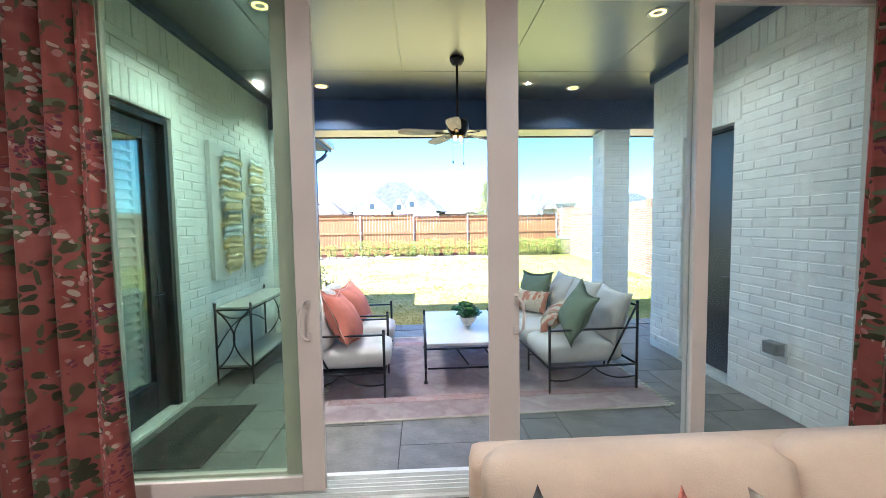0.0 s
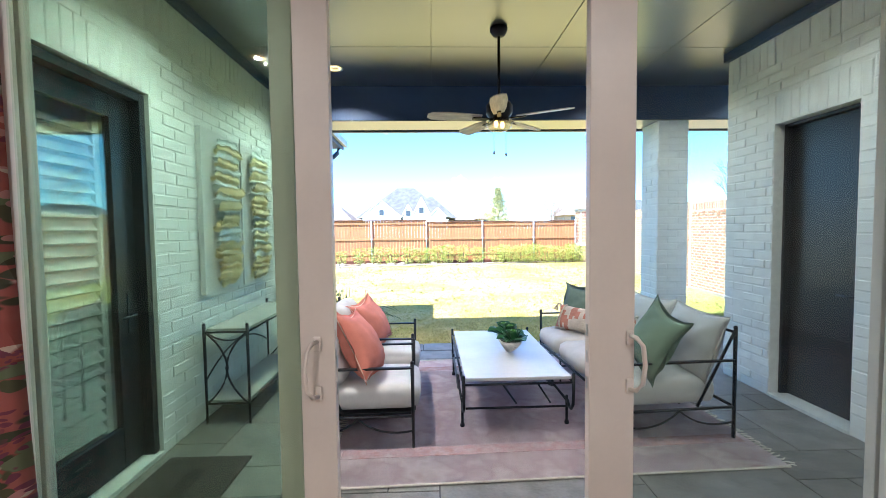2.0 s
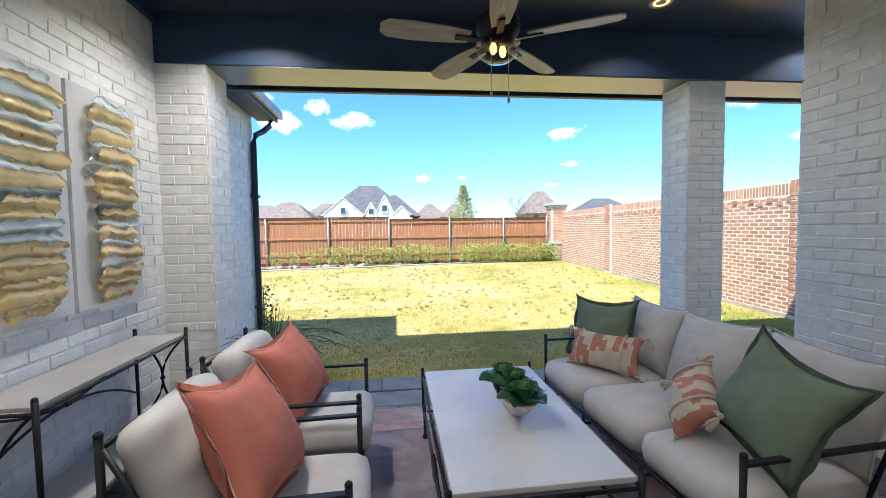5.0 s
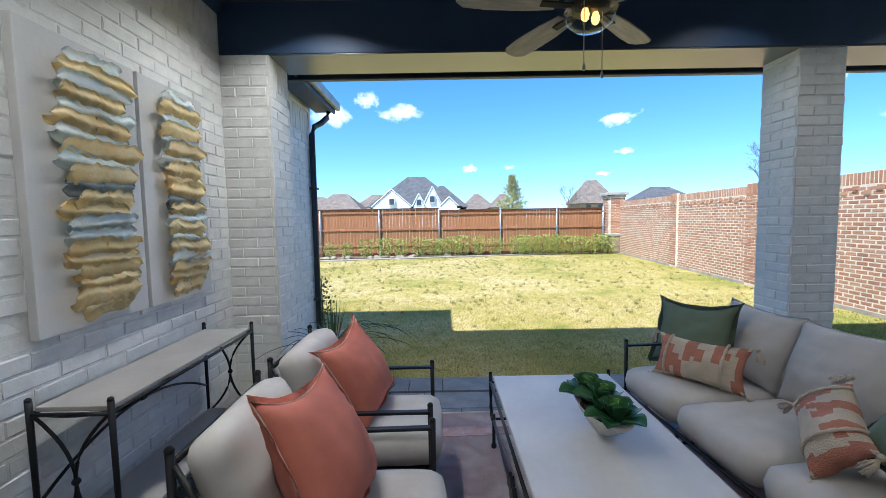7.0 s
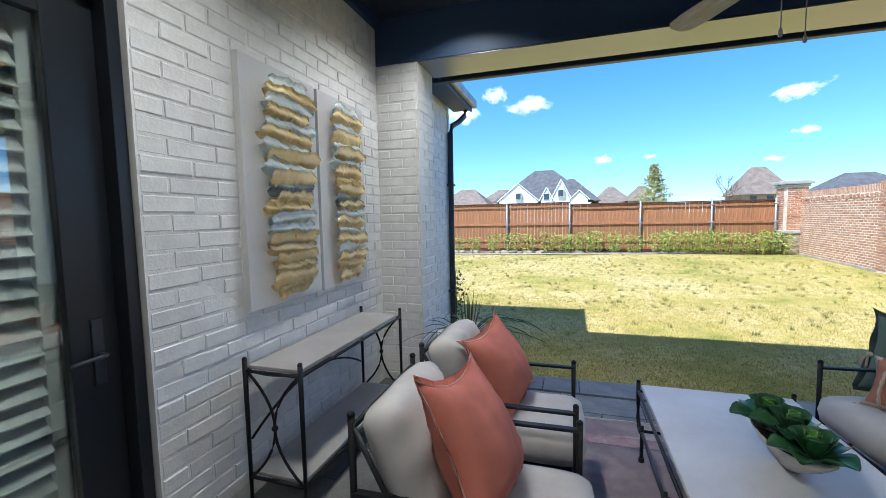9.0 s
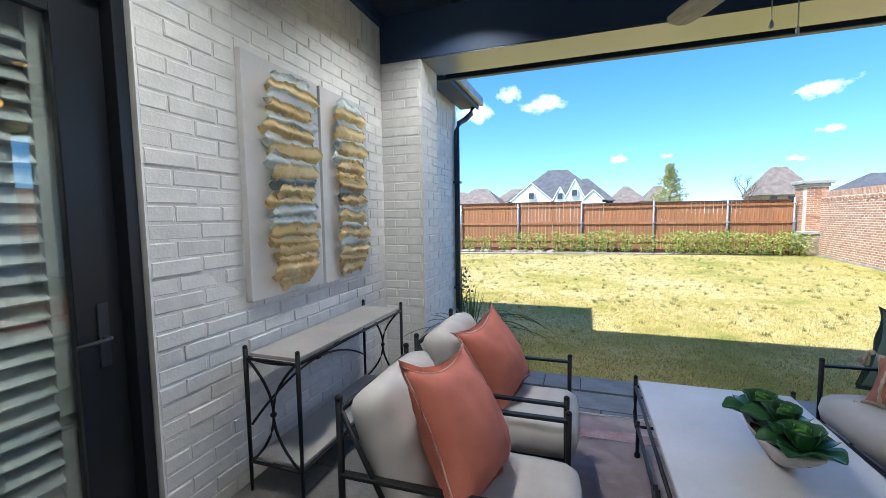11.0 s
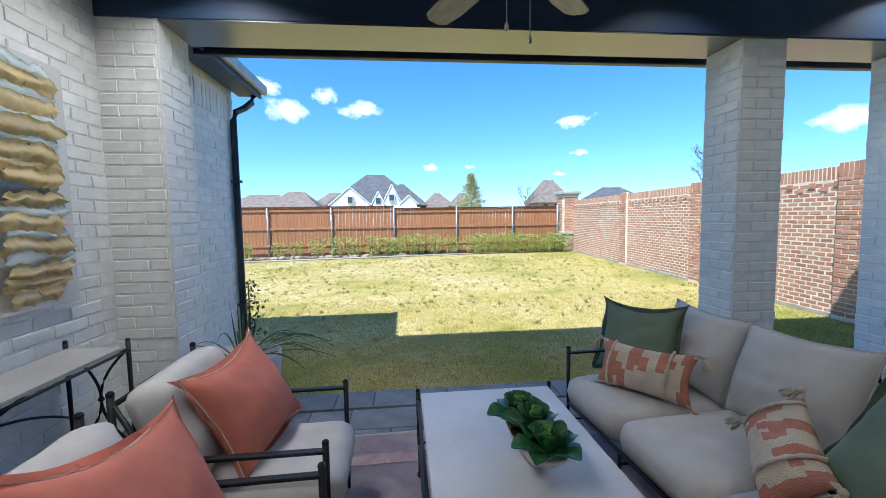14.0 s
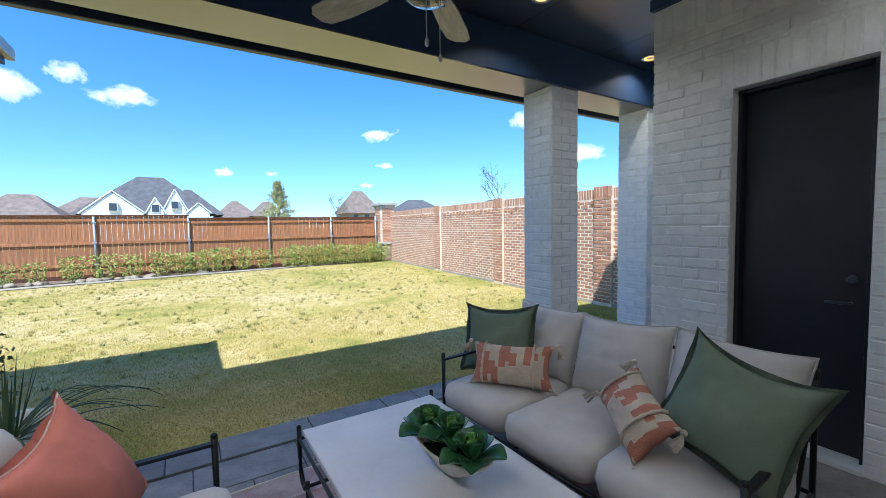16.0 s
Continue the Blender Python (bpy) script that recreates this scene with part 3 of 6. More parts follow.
b = add_box(bmesh.new(), (-0.038, 0, -0.005), (0.038, W - 0.485, 0.005), 0.003)
b.to_mesh(lou); b.free(); lou.materials.append(SHUTTER)
z = 0.34
while z < H - 0.22:
    o = new("louvre", lou); o.parent = dr; o.matrix_local = pose(-0.06, 0.2225, z, 0, 48, 0); z += 0.072
part("lever", tube([(0.03, W - 0.13, 1.0), (0.07, W - 0.13, 1.0), (0.08, W - 0.15, 1.0), (0.08, W - 0.25, 0.995)], 0.009, 8), DARK_METAL, dr, "dark lever handle", True)
part("lever_plate", box((0.026, W - 0.15, 0.88), (0.034, W - 0.11, 1.14), 0.004), DARK_METAL, dr)
structure(part("door_sill_west", box((-1.83, 2.80, -0.01), (-1.60, 3.755, 0.028), 0.005), SILL_WHITE), "white door sill", "sill")

# ---- plain dark door in the east wall ----
dr = structure(thing("door_2", pose(3.40, 3.77, 0), "", "door"), "plain near black door in the white brick wall", "door")
part("leaf", box((0.0, 0.03, 0.03), (0.045, 0.675, 2.37), 0.003), BLACK_DOOR, dr)
part("jamb", box((-0.06, 0.0, 0.0), (0.06, 0.028, 2.395), 0.003), BLACK_DOOR, dr)
part("jamb", box((-0.06, 0.677, 0.0), (0.06, 0.703, 2.395), 0.003), BLACK_DOOR, dr)
part("head", box((-0.06, 0.029, 2.372), (0.06, 0.676, 2.395), 0.003), BLACK_DOOR, dr)
part("handle", tube([(0.0, 0.10, 0.98), (-0.05, 0.10, 0.98), (-0.055, 0.12, 0.98), (-0.055, 0.21, 0.98)], 0.009, 8), DARK_METAL, dr, "dark lever handle", True)
part("deadbolt", add_lathe(bmesh.new(), [(0.028, 0), (0.028, 0.02), (0.015, 0.026)], (0, 0, 0), 14), DARK_METAL, dr, "dark deadbolt").matrix_local = pose(0, 0.10, 1.12, 0, -90, 0)
structure(part("door_sill_east", box((3.24, 3.765, -0.01), (3.46, 4.475, 0.026), 0.005), SILL_WHITE), "white door sill", "sill")
ob = thing("outlet_box", pose(RIGHT - 0.012, 3.22, 0.52), "grey weatherproof outlet cover on the white brick wall", "outlet")
part("base", box((-0.022, -0.075, -0.055), (0.0, 0.075, 0.055), 0.006), GALV, ob)
part("cover", box((-0.085, -0.068, -0.048), (-0.023, 0.068, 0.05), 0.014), mat("smoky plastic", (0.25, 0.25, 0.24), 0.25), ob, "smoky plastic bubble cover")

# ---- ceiling fan ----
fan = thing("ceiling_fan", pose(0.85, 4.53, 0), "black ceiling fan with five wooden blades and a glass light", "ceiling fan")
BLACK_METAL = mat("matt black iron", (0.016, 0.017, 0.02), 0.45, 0.5, vary=0.08, scale=10, fine=80, bump=0.03)
BLADE_WOOD = mat("greyed wood blade", (0.46, 0.42, 0.36), 0.45, vary=0.15, scale=5, fine=40, bump=0.04, stretch=(1, 8, 1))
part("canopy", add_lathe(bmesh.new(), [(0.02, 0), (0.05, 0.01), (0.075, 0.05), (0.075, 0.075)], (0, 0, CEIL - 0.0755)), BLACK_METAL, fan, smooth=True)
part("rod", tube([(0, 0, 2.62), (0, 0, CEIL - 0.07)], 0.013, 10), BLACK_METAL, fan, smooth=True)
part("motor", add_lathe(bmesh.new(), [(0.03, 0.13), (0.09, 0.115), (0.115, 0.08), (0.115, 0.02), (0.09, -0.02), (0.085, -0.05)][::-1], (0, 0, 2.50)), BLACK_METAL, fan, smooth=True)
sh = part("shade", add_lathe(bmesh.new(), [(0.02, -0.085), (0.07, -0.075), (0.107, -0.045), (0.122, 0.0), (0.116, 0.006)], (0, 0, 2.445), 22), glass("clear lamp glass", (0.97, 0.95, 0.9)), fan, "clear glass bowl shade", True)
sh.visible_shadow = False
for a in (30, 210):
    bx, by = 0.035 * math.cos(radians(a)), 0.035 * math.sin(radians(a))
    part("bulb", add_lathe(bmesh.new(), [(0.006, -0.05), (0.016, -0.04), (0.02, -0.02), (0.012, 0.005)], (bx, by, 2.445), 10), LAMP_WARM, fan, "glowing warm bulb", True)
for k in range(5):
    bl = part("blade", bmesh.new(), BLADE_WOOD, fan)
    b = bmesh.new()
    outline = [(0.16, -0.045), (0.29, -0.062), (0.48, -0.07), (0.59, -0.062), (0.625, -0.03), (0.625, 0.03), (0.59, 0.062), (0.48, 0.07), (0.29, 0.062), (0.16, 0.045)]
    f = b.faces.new([b.verts.new((x, y, 0)) for x, y in outline])
    ex = bmesh.ops.extrude_face_region(b, geom=[f])
    bmesh.ops.translate(b, vec=(0, 0, 0.008), verts=[v for v in ex["geom"] if isinstance(v, bmesh.types.BMVert)])
    bmesh.ops.recalc_face_normals(b, faces=b.faces)
    b.to_mesh(bl.data); b.free()
    bl.matrix_local = pose(0, 0, 2.475, 0, 0, 72 * k + 44) @ pose(0, 0, 0, 11, 0, 0)
    arm = part("blade_arm", add_box(bmesh.new(), (0.09, -0.018, -0.012), (0.24, 0.018, -0.003), 0.004), BLACK_METAL, bl, "black blade arm")
for x, y in ((-0.06, -0.09), (0.06, 0.01)):
    ch = part("pull_chain", tube([(x, y, 2.45), (x, y, 2.18)], 0.0022, 6), GALV, fan, "thin metal pull chain")
    part("pull", add_lathe(bmesh.new(), [(0.002, 0.03), (0.008, 0.015), (0.008, 0), (0.003, -0.006)][::-1], (x, y, 2.155), 8), GALV, ch)

# ---- downlights ----
for x, y in ((-0.745, 5.385), (2.415, 5.44), (2.43, 3.58), (-0.76, 3.54), (4.29, 5.70)):
    dl = thing("downlight", pose(x, y, CEIL), "lit recessed ceiling downlight with white trim", "downlight", "patio downlights")
    part("trim_ring", add_lathe(bmesh.new(), [(0.062, -0.004), (0.085, -0.008), (0.088, -0.001)], (0, 0, 0), 24), SHUTTER, dl, smooth=True)
    part("lens", add_lathe(bmesh.new(), [(0.001, -0.003), (0.06, -0.0045), (0.0615, -0.002)], (0, 0, 0), 20), LAMP_WARM, dl, "glowing warm lens")
    lt = bpy.data.lights.new("downlight_lamp", "AREA")
    lt.shape, lt.size, lt.energy, lt.color, lt.spread = "DISK", 0.115, (WEST_WATTS if x < 1 else EAST_WATTS), (1.0, 0.89, 0.75), radians(130)
    lo = new("downlight_lamp", lt)
    lo.parent = dl
    lo.matrix_local = pose(0, 0, -0.012)
# four lamps out of direct view, added to brighten the living room side
for x, y in ((-1.2, 0.4), (1.6, 0.4), (-1.2, -1.8), (1.6, -1.8)):
    dl = thing("downlight", pose(x, y, 3.0), "unseen downlight with white trim, added to light the living room", "downlight", "living room downlights")
    part("trim_ring", add_lathe(bmesh.new(), [(0.062, -0.004), (0.085, -0.008), (0.088, -0.001)], (0, 0, 0), 24), SHUTTER, dl, smooth=True)
    part("lens", add_lathe(bmesh.new(), [(0.001, -0.003), (0.06, -0.0045), (0.0615, -0.002)], (0, 0, 0), 20), LAMP_WARM, dl, "glowing warm lens")
    lt = bpy.data.lights.new("downlight_lamp", "AREA")
    lt.shape, lt.size, lt.energy, lt.color = "DISK", 0.05, ROOM_WATTS, (1.0, 0.88, 0.76)
    lo = new("downlight_lamp", lt)
    lo.parent = dl
    lo.matrix_local = pose(0, 0, -0.012)

# ---- rug and mats ----
RUG = tri_mat("faded mauve grey rug", ((0.46, 0.365, 0.40), (0.57, 0.48, 0.50), (0.49, 0.385, 0.41), (0.64, 0.56, 0.565), (0.52, 0.40, 0.41)), 0.95, scale=3.0, source="noise", bump=0.5, fine=160)
rug = thing("rug", pose(1.0, 4.5, 0.0, 0, 0, 1.8), "faded mauve grey woven rug with fringed ends under the seating", "rug")
bm = bmesh.new()
nx, ny = 40, 30
vs = [[bm.verts.new((-1.45 + 2.9 * i / nx, -1.14 + 2.28 * j / ny, 0.007 + 0.0015 * noise.noise((i * 0.4, j * 0.4, 1)))) for j in range(ny + 1)] for i in range(nx + 1)]
for i in range(nx):
    for j in range(ny):
        bm.faces.new((vs[i][j], vs[i + 1][j], vs[i + 1][j + 1], vs[i][j + 1]))
bmesh.ops.solidify(bm, geom=bm.faces, thickness=0.006)
part("weave", bm, RUG, rug)
fr = bmesh.new()
rnd = random.Random(4)
for s in (-1, 1):
    for k in range(70):
        y = -1.13 + 2.26 * k / 69
        add_tube(fr, [(s * 1.45, y, 0.006), (s * 1.475, y + rnd.uniform(-0.008, 0.008), 0.006), (s * (1.5 + rnd.uniform(-0.01, 0.012)), y + rnd.uniform(-0.02, 0.02), 0.004)], 0.004, 4)
tagged(part("fringe", fr, mat("cream fringe", (0.62, 0.57, 0.5), 0.95), rug, "knotted cream fringe"), kind="stuff")
BINDING = mat("cream binding", (0.62, 0.57, 0.5), 0.95)
for y in (-1.15, 1.142):
    part("binding", tube([(-1.45 + 0.29 * i, y, 0.008) for i in range(11)], 0.007, 6), BINDING, rug, "pale bound edge")
for y in (-0.85, 0.8):
    b = box((-1.4, y, 0.0092), (1.4, y + 0.11, 0.0108))
    part("pattern_band", b, mat("worn rust band", (0.36, 0.21, 0.20), 0.95, vary=0.3, scale=16, mix=0.5, second=(0.43, 0.35, 0.36)), rug, "worn rust pattern band")
dm = thing("doormat", pose(-1.25, 3.24, 0), "dark rectangular doormat on the grey paving", "doormat")
part("mat", box((-0.27, -0.45, 0), (0.27, 0.45, 0.014), 0.005), mat("dark coir", (0.045, 0.04, 0.037), 0.95, vary=0.25, scale=20, fine=150, bump=0.5), dm)
part("bar", box((-0.05, -0.3, 0.0145), (0.05, 0.3, 0.0165), 0.001), mat("black coir print", (0.012, 0.012, 0.012), 0.95), dm, "plain black printed bar")

# ---- furniture ----
IRON = BLACK_METAL
CANVAS = mat("off-white outdoor canvas", (0.52, 0.505, 0.495), 0.9, vary=0.05, scale=7, fine=220, bump=0.035)
CORAL = mat("coral linen", (0.52, 0.175, 0.125), 0.9, vary=0.08, scale=8, fine=240, bump=0.035)
CORAL_TRIM = mat("cream piping", (0.60, 0.46, 0.38), 0.9, vary=0.08, scale=20)
GREEN = mat("sage green velvet", (0.155, 0.205, 0.145), 0.85, vary=0.10, scale=5, fine=200, bump=0.04)
GREEN_EDGE = mat("dark green flange", (0.095, 0.13, 0.095), 0.85, vary=0.10, scale=9)
CREAM = mat("cream woven cotton", (0.62, 0.54, 0.44), 0.95, vary=0.08, scale=10, fine=150, bump=0.3)
RUST = mat("rust woven cotton", (0.50, 0.215, 0.15), 0.95, vary=0.10, scale=10, fine=150, bump=0.3)
STONE_TOP = mat("white stone top", (0.62, 0.62, 0.63), 0.32, vary=0.05, scale=3, fine=30, bump=0.015)


def slab_cushion(w, d, h, crown=0.018, n=14, seed=0, wob=0.006):
    """A boxed cushion, w by d by h, corners rounded, its faces crowned and a little uneven, base at z 0."""
    bm = bmesh.new()
    rows = []
    for s in (0, 1):
        g = []
        for i in range(n + 1):
            r = []
            for j in range(n + 1):
                u, v = 2 * i / n - 1, 2 * j / n - 1
                k = 1 - 0.045 * (abs(u) ** 8) * (abs(v) ** 8) * 2
                cr = crown * (1 - u ** 4) * (1 - v ** 4)
                e = 0.022 * max(abs(u) ** 10, abs(v) ** 10)
                zz = (h - e + cr) if s else (e - 0.3 * cr)
                zz += wob * noise.noise((u * 2 + seed, v * 2 - seed, s * 3.1)) * (1.5 if s else 0.3)
                r.append(bm.verts.new((u * w / 2 * k, v * d / 2 * k, zz)))
            g.append(r)
        rows.append(g)
    for s, g in enumerate(rows):
        for i in range(n):
            for j in range(n):
                q = (g[i][j], g[i + 1][j], g[i + 1][j + 1], g[i][j + 1])
                bm.faces.new(q if s else q[::-1])
    lo, hi = rows
    ring = [(i, 0) for i in range(n)] + [(n, j) for j in range(n)] + [(i, n) for i in range(n, 0, -1)] + [(0, j) for j in range(n, 0, -1)]
    mids = []
    for i, j in ring:
        a, b = lo[i][j].co, hi[i][j].co
        c = (a + b) / 2
        o = Vector((c.x / w, c.y / d, 0))
        m = max(abs(o.x), abs(o.y))
        push = Vector((math.copysign(1, o.x) if abs(abs(o.x) - m) < 0.02 else 0, math.copysign(1, o.y) if abs(abs(o.y) - m) < 0.02 else 0, 0))
        mids.append(bm.verts.new(c + push * (0.012 + 0.005 * noise.noise((i * 0.5, j * 0.5, seed)))))
    for k, (i, j) in enumerate(ring):
        i2, j2 = ring[(k + 1) % len(ring)]
        bm.faces.new((lo[i][j], lo[i2][j2], mids[(k + 1) % len(ring)], mids[k]))
        bm.faces.new((mids[k], mids[(k + 1) % len(ring)], hi[i2][j2], hi[i][j]))
    return bm


def pillow_mesh(w, h, fat, seed=0, flange=0.0, n=18, droop=0.07, ears=0.14):
    """A thrown pillow in the x-z plane, its face towards -y; corners drawn out, belly full, top edge dented."""
    bm = bmesh.new()
    sides = []
    for s in (-1, 1):
        g = []
        for i in range(n + 1):
            r = []
            for j in range(n + 1):
                u, v = 2 * i / n - 1, 2 * j / n - 1
                pinch = 1 - ears * (1 - v * v) * abs(u) ** 3
                pz = 1 - ears * (1 - u * u) * abs(v) ** 3
                fall = ((1 - u * u) * (1 - v * v)) ** 0.55
                y = s * fat / 2 * fall * (1 - 0.22 * v)
                wr = 0.013 * noise.noise((u * 2.2 + seed, v * 2.2, s * 2.0 + seed)) + 0.008 * noise.noise((u * 5 + seed, v * 8, s + seed * 3))
                y += s * wr * (0.25 + fall)
                z = v * h / 2 * pz - droop * h * max(0, v) * (1 - u * u)
                r.append(bm.verts.new((u * w / 2 * pinch, y, z)) if (s < 0 or (0 < i < n and 0 < j < n)) else sides[0][i][j])
            g.append(r)
        sides.append(g)
    for s, g in enumerate(sides):
        for i in range(n):
            for j in range(n):
                q = (g[i][j], g[i + 1][j], g[i + 1][j + 1], g[i][j + 1])
                bm.faces.new(q if s == 0 else q[::-1])
    rim = [(i, 0) for i in range(n)] + [(n, j) for j in range(n)] + [(i, n) for i in range(n, 0, -1)] + [(0, j) for j in range(n, 0, -1)]
    edge = [sides[0][i][j].co.copy() for i, j in rim]
    return bm, edge


def flange_mesh(edge, wide, seed=0):
    bm = bmesh.new()
    inner = [bm.verts.new(p * 0.985) for p in edge]
    outer = []
    for k, p in enumerate(edge):
        q = p * (1 + wide / max(0.1, p.length))
        q.y += 0.03 * noise.noise((k * 0.3, seed, 0.5))
        outer.append(bm.verts.new(q))
    for k in range(len(edge)):
        a = (k + 1) % len(edge)
        bm.faces.new((inner[k], inner[a], outer[a], outer[k]))
    bmesh.ops.solidify(bm, geom=bm.faces, thickness=0.006)
    return bm


def pillow(name, m, w, h, fat, cover, label, seed, edge_mat=None, flange=0.0, piping=None, group="throw pillows"):
    p = thing(name, m, label, "pillow", group)
    bm, edge = pillow_mesh(w, h, fat, seed)
    part("cover", bm, cover, p, smooth=True)
    if flange:
        part("flange", flange_mesh(edge, flange, seed), edge_mat or cover, p, "flat stitched flange", True)
    if piping:
        part("piping", tube([e * 1.01 for e in edge], 0.0038, 6, True), piping, p, "cream edge piping", True)
    return p


def finial(bm, c, r=0.015):
    return add_ball(bm, c, r, 10, 0.9)


def lounge_chair(m, seed):
    """Iron lounge chair, facing +x; origin on the floor at the near front leg; depth runs to -x, width to +y."""
    W, D = 0.60, 0.76
    c = thing("lounge_chair", m, "black iron lounge chair with off-white cushions", "chair", "lounge chairs")
    for y in (0, W):
        part("leg", tube([(0, y, 0), (0, y, 0.60)], lambda t: 0.009 + 0.005 * t, 8), IRON, c, smooth=True)
        part("leg", tube([(-D, y, 0), (-D, y, 0.84)], 0.013, 8), IRON, c, smooth=True)
        part("finial", finial(bmesh.new(), (0, y, 0.606)), IRON, c, smooth=True)
        part("finial", finial(bmesh.new(), (-D, y, 0.846)), IRON, c, smooth=True)
        part("arm", box((-D, y - 0.016, 0.565), (0.0, y + 0.016, 0.579), 0.004), IRON, c, "flat iron armrest")
        part("stretcher", tube([(-D, y, 0.235), (0, y, 0.235)], 0.011, 8), IRON, c, smooth=True)
        part("brace", tube(arc((-D, y, 0.13), (-D * 0.5, y, 0.225), (0.02, 0, -0.045), 8), 0.007, 6), IRON, c, smooth=True)
        part("brace", tube(arc((0, y, 0.13), (-D * 0.5, y, 0.225), (-0.02, 0, -0.045), 8), 0.007, 6), IRON, c, smooth=True)
        part("back_brace", tube([(-D + 0.01, y, 0.80), (-D * 0.62, y, 0.25)], 0.010, 8), IRON, c, smooth=True)
    for z, x in ((0.80, -D), (0.235, 0.0), (0.235, -D)):
        part("rail", tube([(x, 0, z), (x, W, z)], 0.011, 8), IRON, c, smooth=True)
    part("deck", box((-D + 0.02, 0.02, 0.238), (-0.012, W - 0.02, 0.258), 0.004), IRON, c, "dark woven seat deck")
    part("seat_cushion", slab_cushion(0.72, W - 0.06, 0.16, 0.02, seed=seed), CANVAS, c, "off-white boxed seat cushion", True).matrix_local = pose(-0.315, W / 2, 0.262)
    part("back_cushion", slab_cushion(0.44, W - 0.05, 0.15, 0.035, seed=seed + 4, wob=0.018), CANVAS, c, "off-white plump back cushion", True).matrix_local = pose(-0.685, W / 2, 0.608, 0, 68, 0)
    return c


lounge_chair(pose(0.105, 3.735, 0, 0, 0, 1.5), 1)
lounge_chair(pose(0.075, 4.485, 0, 0, 0, 0.5), 7)
pillow("throw_pillow", pose(-0.295, 3.995, 0.69, 0, 0, 84) @ pose(0, 0, 0, -28, 9, 0), 0.56, 0.53, 0.24, CORAL, "coral linen throw pillow with cream piped edge on the lounge chair", 3, flange=0.03, piping=CORAL_TRIM)
pillow("throw_pillow", pose(-0.335, 4.825, 0.66, 0, 0, 82) @ pose(0, 0, 0, -28, -5, 0), 0.55, 0.50, 0.22, CORAL, "coral linen throw pillow leaning in the farther lounge chair", 12, flange=0.03, piping=CORAL_TRIM)


def iron_sofa(m):
    """Iron sofa facing -x; origin on the floor at the near front leg; depth to +x, length to +y."""
    L, D = 1.75, 0.82
    s = thing("outdoor_sofa", m, "black iron outdoor sofa with three off-white seat cushions", "sofa")
    for y in (0, L):
        part("leg", tube([(0, y, 0), (0, y, 0.60)], lambda t: 0.009 + 0.005 * t, 8), IRON, s, smooth=True)
        part("leg", tube([(D, y, 0), (D, y, 0.80)], 0.013, 8), IRON, s, smooth=True)
        part("finial", finial(bmesh.new(), (0, y, 0.606)), IRON, s, smooth=True)
        part("finial", finial(bmesh.new(), (D, y, 0.806)), IRON, s, smooth=True)
        part("arm", box((0, y - 0.016, 0.565), (D, y + 0.016, 0.579), 0.004), IRON, s, "flat iron armrest")
        part("stretcher", tube([(0, y, 0.235), (D, y, 0.235)], 0.011, 8), IRON, s, smooth=True)
        part("brace", tube(arc((0, y, 0.13), (D * 0.5, y, 0.225), (0.02, 0, -0.05), 8), 0.007, 6), IRON, s, smooth=True)
        part("brace", tube(arc((D, y, 0.13), (D * 0.5, y, 0.225), (-0.02, 0, -0.05), 8), 0.007, 6), IRON, s, smooth=True)
        part("back_brace", tube([(D - 0.01, y, 0.77), (D * 0.66, y, 0.25)], 0.010, 8), IRON, s, smooth=True)
    for y in (0.585, 1.165):
        part("leg", tube([(0, y, 0), (0, y, 0.235)], 0.010, 8), IRON, s, smooth=True)
        part("leg", tube([(D, y, 0), (D, y, 0.77)], 0.011, 8), IRON, s, smooth=True)
        part("stretcher", tube([(0, y, 0.17), (D, y, 0.17)], 0.008, 8), IRON, s, smooth=True)
    for x, z in ((0, 0.235), (D, 0.235), (D, 0.77)):
        part("rail", tube([(x, 0, z), (x, L, z)], 0.011, 8), IRON, s, smooth=True)
    for k in range(3):
        y = 0.295 + 0.581 * k
        part("seat_cushion", slab_cushion(0.74, 0.572, 0.165, 0.024, seed=20 + k), CANVAS, s, "off-white boxed seat cushion", True).matrix_local = pose(0.34, y, 0.26)
        back, seam = pillow_mesh(0.60, 0.50, 0.23, 30 + k, n=20, droop=0.03, ears=0.055)
        b = part("back_cushion", back, CANVAS, s, "off-white plump knife-edged back cushion", True)
        b.matrix_local = pose(0.70, y, 0.655, 0, 0, -90 + (-3, 2, -2)[k]) @ pose(0, 0, 0, -19, (2, -2, 1)[k], 0)
        part("welt", tube(seam, 0.005, 6, True), CANVAS, b, "", True)
    return s


iron_sofa(pose(1.565, 3.70, 0, 0, 0, 3.4))
pillow("throw_pillow", pose(1.89, 5.37, 0.672, 0, 0, -61) @ pose(0, 0, 0, -20, -3, 0), 0.53, 0.47, 0.15, GREEN, "sage green throw pillow at the far end of the sofa", 21, GREEN_EDGE, 0.034)
pillow("throw_pillow", pose(1.87, 3.87, 0.715, 0, 0, -96) @ pose(0, 0, 0, -26, 12, 0), 0.51, 0.49, 0.19, GREEN, "large sage green throw pillow against the sofa arm", 33, GREEN_EDGE, 0.026)


